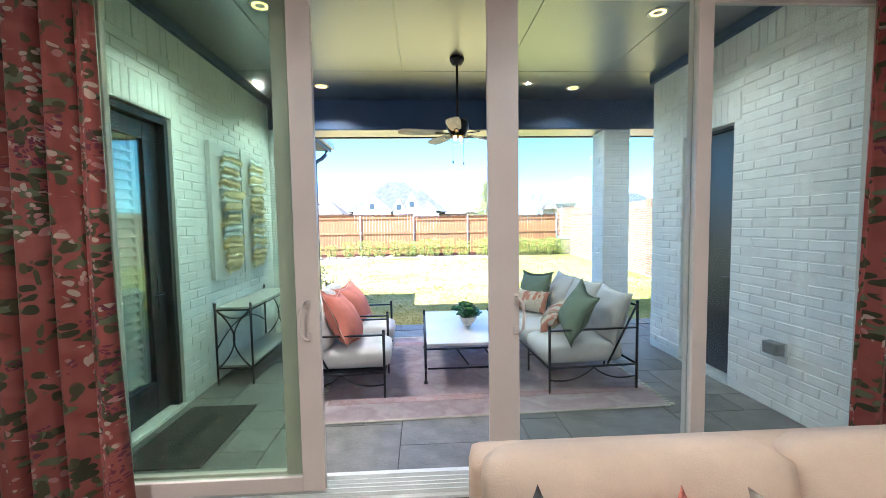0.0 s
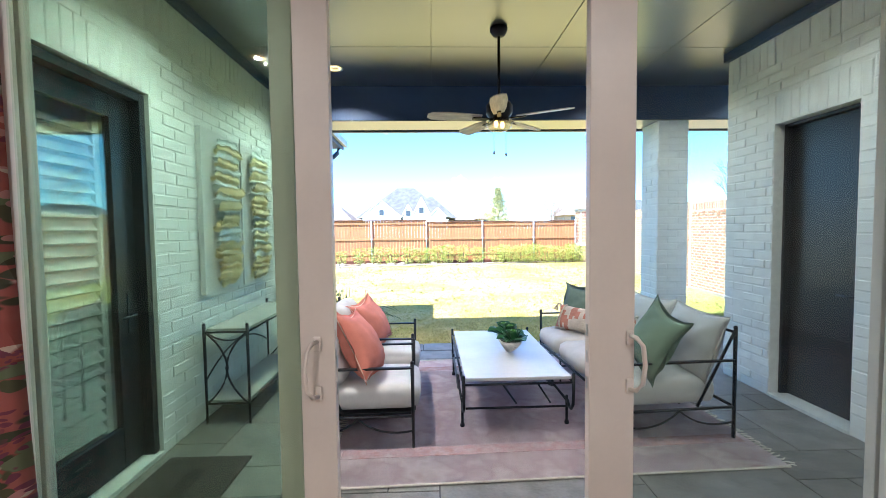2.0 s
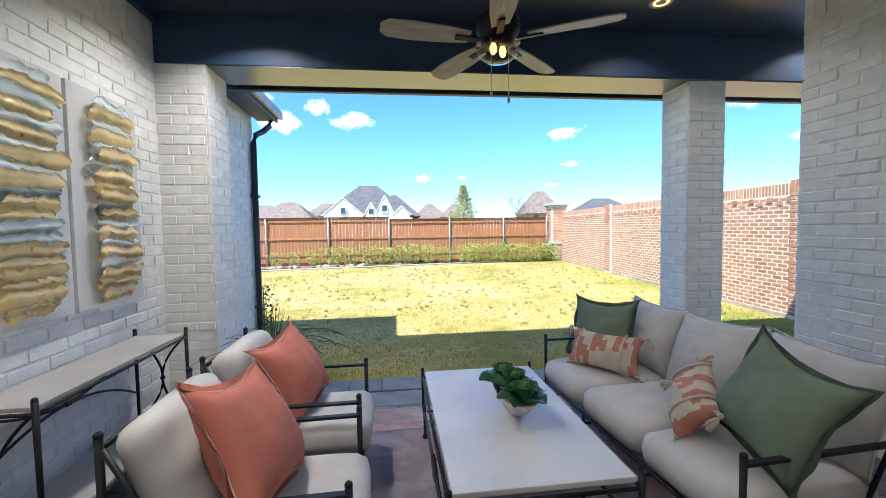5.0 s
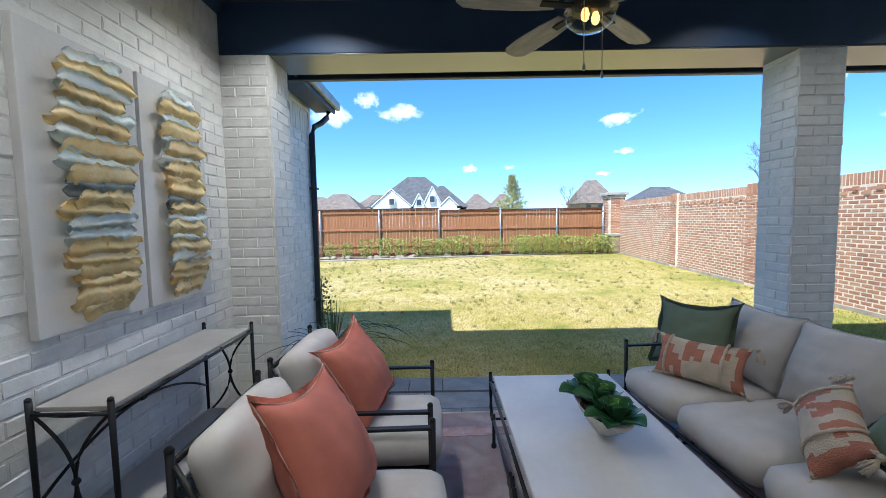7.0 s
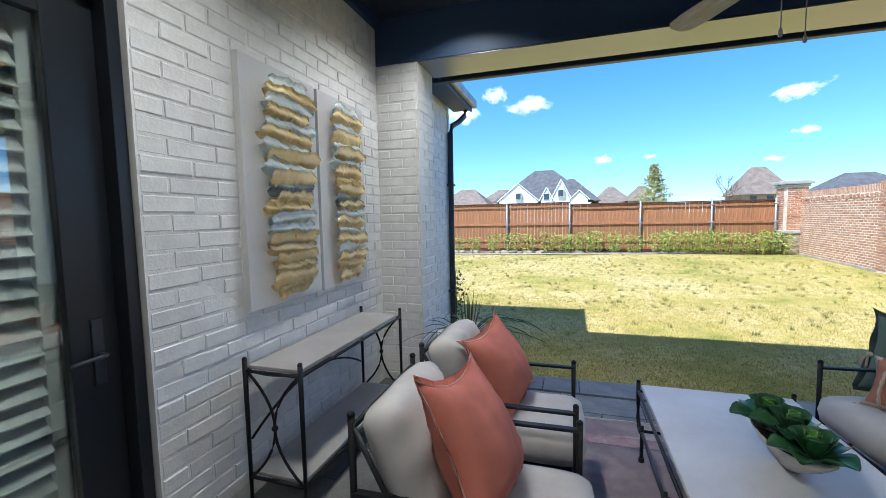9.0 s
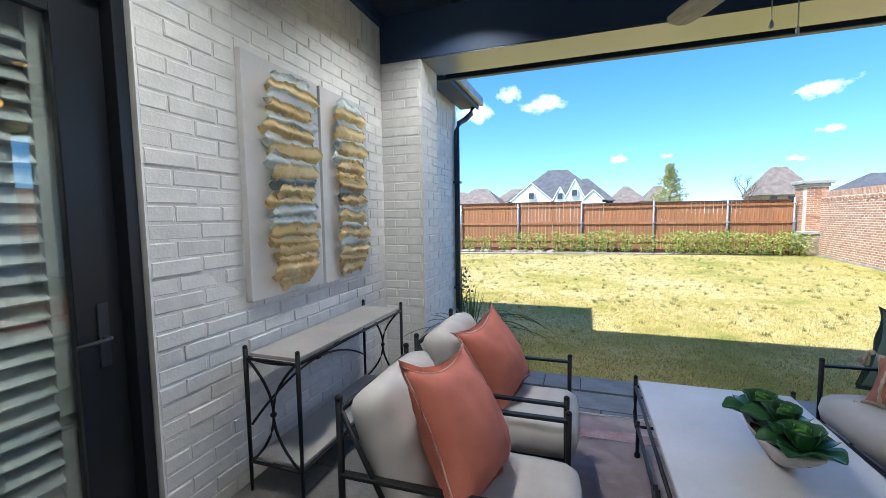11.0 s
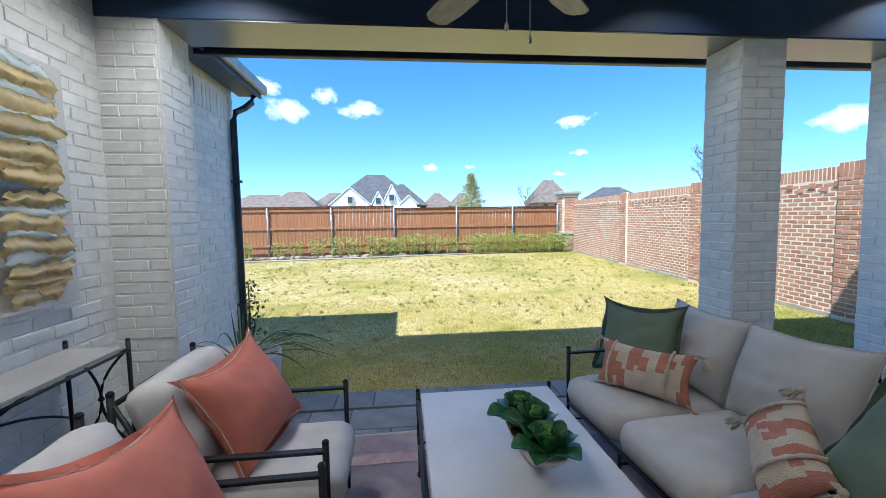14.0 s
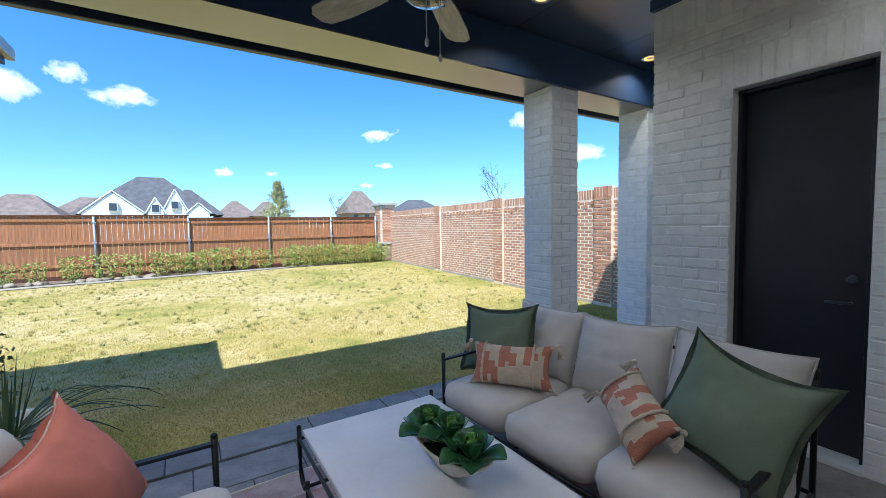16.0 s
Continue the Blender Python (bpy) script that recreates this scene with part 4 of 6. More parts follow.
def lumbar(m, w, h, seed, label):
    """Cream lumbar pillow with stepped rust blocks, two braided bands and corner tassels."""
    p = thing("lumbar_pillow", m, label, "pillow", "lumbar pillows")
    bm, edge = pillow_mesh(w, h, 0.17, seed, n=24, droop=0.02)
    step = {0.12: (-0.8, 0.9), 0.2: (-0.8, 0.45), 0.27: (-0.5, 0.1), 0.33: (-0.9, -0.2), 0.4: (-0.2, 0.85), 0.47: (0.1, 0.9), 0.53: (-0.1, 0.5), 0.7: (0.0, 0.9), 0.76: (0.25, 0.9), 0.92: (-0.95, 0.95)}
    for f in bm.faces:
        c = f.calc_center_median()
        u, v = c.x / w + 0.5, 2 * c.z / h
        for k, (lo, hi) in step.items():
            if abs(u - k) < 0.045 and lo < v < hi:
                f.material_index = 1
    part("cover", bm, (CREAM, RUST), p, smooth=True)
    for u in (-0.32, 0.27):
        pts = [(u * w, -0.088 * ((1 - (2 * u) ** 2) * (1 - t * t)) ** 0.55 * (1 - 0.22 * t) - 0.007, t * h / 2 * 0.93) for t in [-1 + 0.1 * k for k in range(21)]]
        part("braid", tube(pts, lambda t: 0.008 + 0.002 * math.sin(t * 90), 6), CREAM, p, "raised cream braid", True)
    for sx in (-1, 1):
        for sz in (-1, 1):
            b = bmesh.new()
            rnd = random.Random(seed + sx * 3 + sz)
            base = Vector((sx * w / 2, 0, sz * h / 2))
            add_ball(b, base + Vector((sx * 0.012, 0, -0.005)), 0.015, 8)
            for k in range(22):
                a = rnd.uniform(0, 6.28)
                add_tube(b, [base + Vector((sx * 0.015, 0, -0.01)), base + Vector((sx * 0.03 + 0.015 * math.cos(a), 0.015 * math.sin(a), -0.035)), base + Vector((sx * 0.035 + 0.024 * math.cos(a), 0.024 * math.sin(a), -0.07 - rnd.uniform(0, 0.015)))], 0.0035, 4)
            part("tassel", b, CREAM, p, "cream cotton tassel", True)
    return p


lumbar(pose(1.76, 5.09, 0.575, 0, 0, -54) @ pose(0, 0, 0, -24, -1, 0), 0.55, 0.29, 41, "cream lumbar pillow with stepped rust blocks and tassels")
lumbar(pose(1.80, 4.25, 0.59, 0, 0, -126) @ pose(0, 0, 0, -42, 14, 0), 0.50, 0.27, 47, "cream and rust lumbar pillow slumped on the sofa seat")

# coffee table
t = thing("coffee_table", pose(0.87, 4.585, 0, 0, 0, 0.3), "low iron coffee table with a white stone top", "coffee table")
tx, ty = 0.405, 0.705
part("tabletop", box((-tx + 0.014, -ty + 0.012, 0.405), (tx - 0.014, ty - 0.012, 0.432), 0.006), STONE_TOP, t, "smooth white stone top")
for y in (-ty + 0.004, ty - 0.004):
    part("apron", tube([(-tx, y, 0.385), (tx, y, 0.385)], 0.009, 8), IRON, t, smooth=True)
    part("stretcher", tube([(-tx + 0.02, y + (0.09 if y < 0 else -0.09), 0.17), (tx - 0.02, y + (0.09 if y < 0 else -0.09), 0.17)], 0.009, 8), IRON, t, smooth=True)
    part("brace", tube([(-0.12, y, 0.385), (0.0, y + (0.09 if y < 0 else -0.09), 0.2)], 0.007, 6), IRON, t, smooth=True)
    part("brace", tube([(0.14, y, 0.385), (0.26, y + (0.09 if y < 0 else -0.09), 0.2)], 0.007, 6), IRON, t, smooth=True)
for x in (-tx, tx):
    part("apron", tube([(x, -ty, 0.385), (x, ty, 0.385)], 0.009, 8), IRON, t, smooth=True)
    part("side_rail", tube([(x, -ty + 0.12, 0.19), (x, ty - 0.12, 0.19)], 0.010, 8), IRON, t, smooth=True)
    knot = bmesh.new()
    for dy, r in ((-0.062, 0.03), (0.0, 0.042), (0.062, 0.03)):
        add_box(knot, (-0.011, -r, -r), (0.011, r, r), 0.005, pose(x, dy - 0.11, 0.19, 45, 0, 0))
    part("ornament", knot, IRON, t, "diamond iron knot")
    for s in (-1, 1):
        y = s * ty
        scroll = [(x, y, 0.44), (x, y, 0.30), (x, y - s * 0.01, 0.22), (x, y - s * 0.05, 0.17), (x, y - s * 0.10, 0.165), (x, y - s * 0.135, 0.20)]
        part("scroll", tube(scroll, 0.012, 8), IRON, t, "scrolled iron corner", True)
        part("leg", tube([(x, y - s * 0.15, 0.23), (x, y - s * 0.15, 0.03)], 0.011, 8), IRON, t, smooth=True)
        part("foot", add_lathe(bmesh.new(), [(0.014, 0.035), (0.018, 0.02), (0.016, 0.0)][::-1], (x, y - s * 0.15, 0), 10), IRON, t, smooth=True)
        part("finial", finial(bmesh.new(), (x, y, 0.446), 0.013), IRON, t, smooth=True)

# succulent bowl
bowl = thing("succulent_bowl", pose(0.925, 4.545, 0.4325, 0, 0, 7), "pale boat-shaped bowl of green succulent rosettes on the coffee table", "planter")
bm = bmesh.new()
prof = [(0.02, 0.0), (0.30, 0.002), (0.55, 0.03), (0.85, 0.075), (1.0, 0.105), (0.95, 0.108), (0.80, 0.085), (0.02, 0.08)]
rings = [[bm.verts.new((0.088 * r * math.cos(a), 0.245 * r * math.sin(a), z + 0.03 * r * abs(math.sin(a)) ** 3)) for a in [2 * math.pi * k / 28 for k in range(28)]] for r, z in prof]
for q, w in zip(rings, rings[1:]):
    for k in range(28):
        bm.faces.new((q[k], q[(k + 1) % 28], w[(k + 1) % 28], w[k]))
part("bowl", bm, mat("chalky white ceramic", (0.62, 0.60, 0.56), 0.7, vary=0.12, scale=12, fine=60, bump=0.2), bowl, smooth=True)
part("soil", add_lathe(bmesh.new(), [(0.001, 0.0), (0.07, 0.0), (0.075, -0.01)], (0, 0, 0), 20), MULCH, bowl).matrix_local = pose(0, 0, 0.093) @ Matrix.Diagonal((1, 2.5, 1, 1))
LEAF = mat("glossy succulent leaf", (0.035, 0.12, 0.045), 0.28, vary=0.18, scale=8, fine=40, bump=0.03)
LEAF_LIGHT = mat("young succulent leaf", (0.12, 0.30, 0.06), 0.3, vary=0.15, scale=8, fine=40, bump=0.03)


def fleshy_leaf(length, wide, thick, cup):
    """A spoon-shaped leaf along +x: narrow at its base, broad and round at its tip, cupped upwards with a rolled rim."""
    bm = bmesh.new()
    n, m = 10, 8
    top, bot = [], []
    for s, rows in ((1, top), (-1, bot)):
        for i in range(n + 1):
            u = i / n
            wd = wide * (0.30 + 0.70 * math.sin(min(1, u / 0.68) * math.pi / 2) ** 1.5)
            if u > 0.68:
                wd = wide * math.sqrt(max(0.02, 1 - ((u - 0.68) / 0.33) ** 2))
            r = []
            for j in range(m + 1):
                v = 2 * j / m - 1
                th = thick * (1 - v * v) ** 0.5 * (1 - 0.5 * u)
                curl = 0.012 * max(0, u - 0.8) / 0.2
                r.append(bm.verts.new((u * length, v * wd / 2, s * th / 2 + cup * (u ** 1.7) * length + 0.30 * wd * v * v - curl)))
            rows.append(r)
    for rows, fl in ((top, 0), (bot, 1)):
        for i in range(n):
            for j in range(m):
                q = (rows[i][j], rows[i + 1][j], rows[i + 1][j + 1], rows[i][j + 1])
                bm.faces.new(q[::-1] if fl == 0 else q)
    bmesh.ops.remove_doubles(bm, verts=bm.verts, dist=0.0006)
    bmesh.ops.recalc_face_normals(bm, faces=bm.faces)
    me = bpy.data.meshes.new("succulent_leaf")
    bm.to_mesh(me); bm.free()
    me.polygons.foreach_set("use_smooth", [True] * len(me.polygons))
    return me


big_leaf, mid_leaf, small_leaf = fleshy_leaf(0.145, 0.105, 0.010, 0.10), fleshy_leaf(0.108, 0.092, 0.010, 0.35), fleshy_leaf(0.075, 0.066, 0.009, 0.5)
for me, mm in ((big_leaf, LEAF), (mid_leaf, LEAF), (small_leaf, LEAF_LIGHT)):
    me.materials.append(mm)
rnd = random.Random(9)
for cx, cy, cz in ((0.0, 0.145, 0.112), (0.01, 0.0, 0.125), (0.0, -0.145, 0.112)):
    for me, count, tilt, dz in ((big_leaf, 5, 10, 0.0), (mid_leaf, 5, 38, 0.012), (small_leaf, 4, 60, 0.03)):
        for k in range(count):
            o = new("leaf", me)
            o.parent = bowl
            o.matrix_local = pose(cx, cy, cz + dz, 0, 0, 360 * k / count + rnd.uniform(-14, 14) + tilt * 1.7) @ pose(0.006, 0, 0, rnd.uniform(-8, 8), -tilt + rnd.uniform(-9, 7), 0)

# console table
cs = thing("console_table", pose(-1.545, 4.185, 0), "black iron console table with stone top and lower shelf", "console table")
cw, cl = 0.335, 1.22
GREYTOP = mat("grey stone top", (0.42, 0.40, 0.375), 0.35, vary=0.06, scale=4, fine=40, bump=0.02)
part("tabletop", box((0.012, 0.012, 0.742), (cw - 0.012, cl - 0.012, 0.762), 0.004), GREYTOP, cs, "smooth grey stone top")
part("shelf", box((0.012, 0.012, 0.172), (cw - 0.012, cl - 0.012, 0.19), 0.004), GREYTOP, cs, "grey stone lower shelf")
for x in (0, cw):
    for y in (0, cl):
        part("post", tube([(x, y, 0), (x, y, 0.79)], lambda t: 0.009 + 0.004 * t, 8), IRON, cs, smooth=True)
        part("finial", finial(bmesh.new(), (x, y, 0.796), 0.013), IRON, cs, smooth=True)
    for z in (0.735, 0.165):
        part("rail", tube([(x, 0, z), (x, cl, z)], 0.009, 8), IRON, cs, smooth=True)
for y in (0, cl):
    for z in (0.735, 0.165):
        part("rail", tube([(0, y, z), (cw, y, z)], 0.009, 8), IRON, cs, smooth=True)
    part("end_bow", tube(arc((0.015, y, 0.73), (0.015, y, 0.17), (cw * 0.46, 0, 0), 14), 0.0075, 6), IRON, cs, smooth=True)
    part("end_bow", tube(arc((cw - 0.015, y, 0.73), (cw - 0.015, y, 0.17), (-cw * 0.46, 0, 0), 14), 0.0075, 6), IRON, cs, smooth=True)
    part("boss", add_ball(bmesh.new(), (cw / 2, y, 0.45), 0.017, 8), IRON, cs, smooth=True)
part("back_bow", tube(arc((0.0, 0.02, 0.73), (0.0, cl - 0.02, 0.73), (0, 0, -0.19), 20), 0.0075, 6), IRON, cs, smooth=True)
part("back_bow", tube(arc((0.0, 0.02, 0.36), (0.0, cl - 0.02, 0.36), (0, 0, 0.175), 20), 0.0075, 6), IRON, cs, smooth=True)
part("boss", add_box(bmesh.new(), (-0.01, cl / 2 - 0.02, 0.525), (0.014, cl / 2 + 0.02, 0.55), 0.005), IRON, cs)

# wall art
PANEL = mat("grey painted panel", (0.62, 0.62, 0.625), 0.6, vary=0.03, scale=3, fine=60, bump=0.03)
GOLD = mat("brushed gold leaf", (1.0, 0.87, 0.55), 0.32, 0.08, vary=0.05, scale=9, fine=60, bump=0.06, second=(0.95, 0.74, 0.36))
PALE = mat("pale patina metal", (0.94, 0.97, 0.96), 0.3, 0.08, vary=0.05, scale=9, fine=60, bump=0.06, second=(0.80, 0.90, 0.91))
SLATE_METAL = mat("grey patina metal", (0.36, 0.42, 0.45), 0.38, 0.3, vary=0.10, scale=9, fine=60, bump=0.06)


def ragged_strip(w, h, seed):
    """A torn, fluted strip of sheet metal, its edges ragged and its ends uneven; lies in the y-z plane, bulging to +x."""
    rnd = random.Random(seed)
    bm = bmesh.new()
    n, m = 40, 12
    g = []
    off = rnd.uniform(0, 40)
    lean = rnd.uniform(-0.25, 0.25)
    for i in range(n + 1):
        u = i / n
        tip = min(1.0, min(u, 1 - u) / rnd.uniform(0.06, 0.09)) ** 0.45
        lo = -h / 2 * (1.0 + 0.55 * noise.noise((u * 3.5, off, 0)) + 0.30 * noise.noise((u * 12, off, 3))) * (0.35 + 0.65 * tip)
        hi = h / 2 * (1.0 + 0.55 * noise.noise((u * 3.5, off + 9, 0)) + 0.30 * noise.noise((u * 12, off + 9, 3))) * (0.35 + 0.65 * tip)
        sag = 0.010 * noise.noise((u * 2.2, off + 4, 2)) + lean * 0.03 * (u - 0.5)
        r = []
        for j in range(m + 1):
            v = j / m
            fold = 0.5 - 0.5 * math.cos(2 * math.pi * v)
            x = 0.019 * fold + 0.004 * math.sin(3 * math.pi * v + off) + 0.018 * (v - 0.5) + 0.010 * noise.noise((u * 2.5, v * 1.5, off)) + 0.012 * max(0, v - 0.85) / 0.15
            r.append(bm.verts.new((x, (u - 0.5) * w + 0.03 * noise.noise((v * 3.5, off, 7 * (u > 0.5))), lo + (hi - lo) * v + sag)))
        g.append(r)
    for i in range(n):
        for j in range(m):
            bm.faces.new((g[i][j], g[i + 1][j], g[i + 1][j + 1], g[i][j + 1]))
    bmesh.ops.solidify(bm, geom=bm.faces, thickness=0.003)
    return bm


def art_panel(y0, y1, count, sw, seed, label):
    rnd = random.Random(seed)
    a = thing("wall_art", pose(LEFT + 0.004, (y0 + y1) / 2, 1.69), label, "wall art", "metal wall art")
    part("panel", box((0.0, -(y1 - y0) / 2, -0.675), (0.042, (y1 - y0) / 2, 0.675), 0.004), PANEL, a, "flat grey backing panel")
    part("mount", box((0.043, -0.05, -0.56), (0.062, 0.05, 0.55), 0.003), PANEL, a)
    z0, z1 = -0.585, 0.575
    for k in range(count):
        z = z1 + (z0 - z1) * k / (count - 1)
        w = sw * rnd.uniform(0.84, 1.06) * (0.74 if k < 1 or k == count - 1 else 1)
        metal = (SLATE_METAL if k in (3, 10) else PALE) if (k % 2 == 0) != (rnd.random() < 0.15) else GOLD
        s = part("metal_strip", ragged_strip(w, 0.098 * 20 / count, seed * 31 + k), metal, a, "", True)
        s.matrix_local = pose(0.066 + (0.016 if k % 2 else 0.0) + rnd.uniform(0, 0.008), rnd.uniform(-0.03, 0.03), z, rnd.uniform(-3, 3), rnd.uniform(-6, 8), rnd.uniform(-2, 4))
    return a


art_panel(4.27, 4.915, 21, 0.45, 3, "tall grey panel with torn gold and silver metal strips")
art_panel(4.945, 5.56, 20, 0.42, 6, "second grey panel with torn gold and silver metal strips")

# planter with spiky grass by the pier
pot = thing("planter", pose(-0.83, 6.03, 0), "grey concrete planter with spiky green leaves by the brick pier", "planter")
part("pot", add_lathe(bmesh.new(), [(0.20, 0.0), (0.235, 0.02), (0.27, 0.30), (0.285, 0.47), (0.28, 0.485), (0.262, 0.48), (0.25, 0.44), (0.0, 0.43)], (0, 0, 0), 28), mat("pale grey pot", (0.60, 0.60, 0.59), 0.7, vary=0.08, scale=8, fine=60, bump=0.1), pot, smooth=True)
SPIKE = mat("dark strappy leaf", (0.045, 0.085, 0.035), 0.5, vary=0.2, scale=6, fine=30, bump=0.03)
rnd = random.Random(14)
for k in range(40):
    upright = k > 29
    a, ln, rise = rnd.uniform(0, 6.28), (rnd.uniform(0.05, 0.12) if upright else rnd.uniform(0.35, 0.62)), (rnd.uniform(0.2, 0.3) if upright else rnd.uniform(0.06, 0.2))
    b = bmesh.new()
    pts = [Vector((0.05 * math.cos(a) + 1.15 * ln * s * math.cos(a), 0.05 * math.sin(a) + ln * s * math.sin(a), 0.43 + (rise * 1.5 * s if upright else rise * math.sin(s * 2.3) * 1.1 - 0.10 * s * s))) for s in [i / 8 for i in range(9)]]
    side = Vector((-math.sin(a), math.cos(a), 0))
    rows = [(b.verts.new(p + side * 0.008 * (1 - (i / 8) ** 2)), b.verts.new(p + Vector((0, 0, -0.004))), b.verts.new(p - side * 0.008 * (1 - (i / 8) ** 2))) for i, p in enumerate(pts)]
    for q, w in zip(rows, rows[1:]):
        b.faces.new((q[0], q[1], w[1], w[0])); b.faces.new((q[1], q[2], w[2], w[1]))
    part("leaf", b, SPIKE, pot, smooth=True)
sh = thing("small_shrub", pose(-1.50, 8.02, LAWN), "small dark leaved shrub at the house corner", "shrub")
part("stem", tube([(0, 0, 0), (0.01, 0, 0.4), (0, 0.02, 0.8)], lambda t: 0.014 - 0.008 * t, 6), mat("brown stem", (0.12, 0.08, 0.05), 0.9), sh)
LEAFY = tri_mat("shrub leaves", ((0.03, 0.06, 0.02), (0.06, 0.10, 0.03), (0.09, 0.12, 0.04)), 0.6, source="island")


def leaf_cloud(count, place, size, seed):
    """Many small folded leaves, scattered by place(rnd)."""
    rnd = random.Random(seed)
    vs, fs = [], []
    for _ in range(count):
        p = Vector(place(rnd))
        d = Vector((rnd.gauss(0, 1), rnd.gauss(0, 1), rnd.gauss(0.35, 0.8))).normalized()
        e = d.cross(Vector((rnd.gauss(0, 1), rnd.gauss(0, 1), rnd.gauss(0, 1)))).normalized()
        s = size * rnd.uniform(0.6, 1.35)
        i = len(vs)
        vs += [p, p + d * s * 0.5 + e * s * 0.28, p + d * s, p + d * s * 0.5 - e * s * 0.28 + d.cross(e) * s * 0.1]
        fs.append((i, i + 1, i + 2, i + 3))
    me = bpy.data.meshes.new("leaves")
    me.from_pydata(vs, [], fs)
    return me


me = leaf_cloud(260, lambda r: (r.gauss(0, 0.07), r.gauss(0, 0.07), r.uniform(0.08, 0.78)), 0.05, 3)
me.materials.append(LEAFY)
new("leaves", me).parent = sh

# ---- living room sofa ----
BARK_FOOT = mat("dark walnut", (0.08, 0.05, 0.03), 0.5)
LINEN = mat("cream linen upholstery", (0.62, 0.48, 0.36), 0.9, vary=0.06, scale=5, fine=180, bump=0.1)
ls = thing("living_room_sofa", pose(0.62, 1.55, 0), "cream upholstered sofa with its back to the sliding doors", "sofa")
part("back_frame", box((0, 0.04, 0.1), (2.3, 0.20, 0.70), 0.05), LINEN, ls, smooth=True)
part("base", box((0, -0.85, 0.08), (2.3, 0.03, 0.28), 0.03), LINEN, ls, smooth=True)
for x in (0.08, 2.22):
    for y in (-0.78, 0.12):
        part("foot", tube([(x, y, 0.0), (x, y, 0.11)], lambda t: 0.018 + 0.008 * t, 10), BARK_FOOT, ls, "dark wooden foot", True)
for k in range(2):
    part("back_cushion", slab_cushion(0.54, 1.05, 0.20, 0.03, seed=60 + k, wob=0.014), LINEN, ls, "plump cream back cushion", True).matrix_local = pose(0.56 + 1.08 * k, 0.07, 0.465, 0, -80, 90)
    part("seat_cushion", slab_cushion(1.05, 0.8, 0.17, 0.02, seed=64 + k), LINEN, ls, "cream seat cushion", True).matrix_local = pose(0.56 + 1.08 * k, -0.5, 0.283)
DARKP = mat("charcoal velvet", (0.05, 0.045, 0.045), 0.85, vary=0.1, scale=8)
PRINT = mat("cream cloth with black brush strokes", (0.62, 0.52, 0.42), 0.9, vary=0.05, scale=3.2, mix=0.42, second=(0.05, 0.045, 0.04))
pillow("throw_pillow", pose(0.80, 1.29, 0.50, -14, 42, 0), 0.40, 0.40, 0.14, DARKP, "charcoal throw pillow on the living room sofa", 71)
pillow("throw_pillow", pose(1.22, 1.27, 0.475, -14, 42, 0), 0.42, 0.42, 0.14, CORAL, "coral throw pillow on the living room sofa", 72)
pillow("throw_pillow", pose(1.60, 1.27, 0.50, -14, 10, 0), 0.48, 0.44, 0.15, PRINT, "cream pillow with black brush strokes on the living room sofa", 73)

# ---- clouds ----
def cloud_mat(seed):
    m = bpy.data.materials.new("cloud")
    m.use_nodes = True
    n, l = m.node_tree.nodes, m.node_tree.links
    n.remove(n["Principled BSDF"])
    tc = n.new("ShaderNodeTexCoord")
    t = n.new("ShaderNodeTexNoise")
    t.inputs["Scale"].default_value, t.inputs["Detail"].default_value = 3.6, 10
    t.inputs["Roughness"].default_value = 0.62
    mp = n.new("ShaderNodeMapping")
    mp.inputs["Location"].default_value = (seed * 3.7, seed * 1.3, 0)
    mp.inputs["Scale"].default_value = (1.0, 0.55, 1)
    l.new(tc.outputs["UV"], mp.inputs[0]); l.new(mp.outputs[0], t.inputs[0])
    ln = n.new("ShaderNodeVectorMath"); ln.operation = "DISTANCE"
    l.new(tc.outputs["UV"], ln.inputs[0]); ln.inputs[1].default_value = (0.5, 0.5, 0)
    s = n.new("ShaderNodeMath"); s.operation = "MULTIPLY_ADD"
    l.new(ln.outputs["Value"], s.inputs[0]); s.inputs[1].default_value = -1.25; l.new(t.outputs[0], s.inputs[2])
    r = n.new("ShaderNodeMapRange"); r.inputs[1].default_value, r.inputs[2].default_value = 0.13, 0.42
    l.new(s.outputs[0], r.inputs[0])
    # the sunlit white of the cloud is put in as emission
    tr, em, mx = n.new("ShaderNodeBsdfTransparent"), n.new("ShaderNodeEmission"), n.new("ShaderNodeMixShader")
    em.inputs[0].default_value, em.inputs[1].default_value = (1.0, 0.98, 0.97, 1), 0.95
    l.new(r.outputs[0], mx.inputs[0]); l.new(tr.outputs[0], mx.inputs[1]); l.new(em.outputs[0], mx.inputs[2])
    l.new(mx.outputs[0], n["Material Output"].inputs[0])
    return m


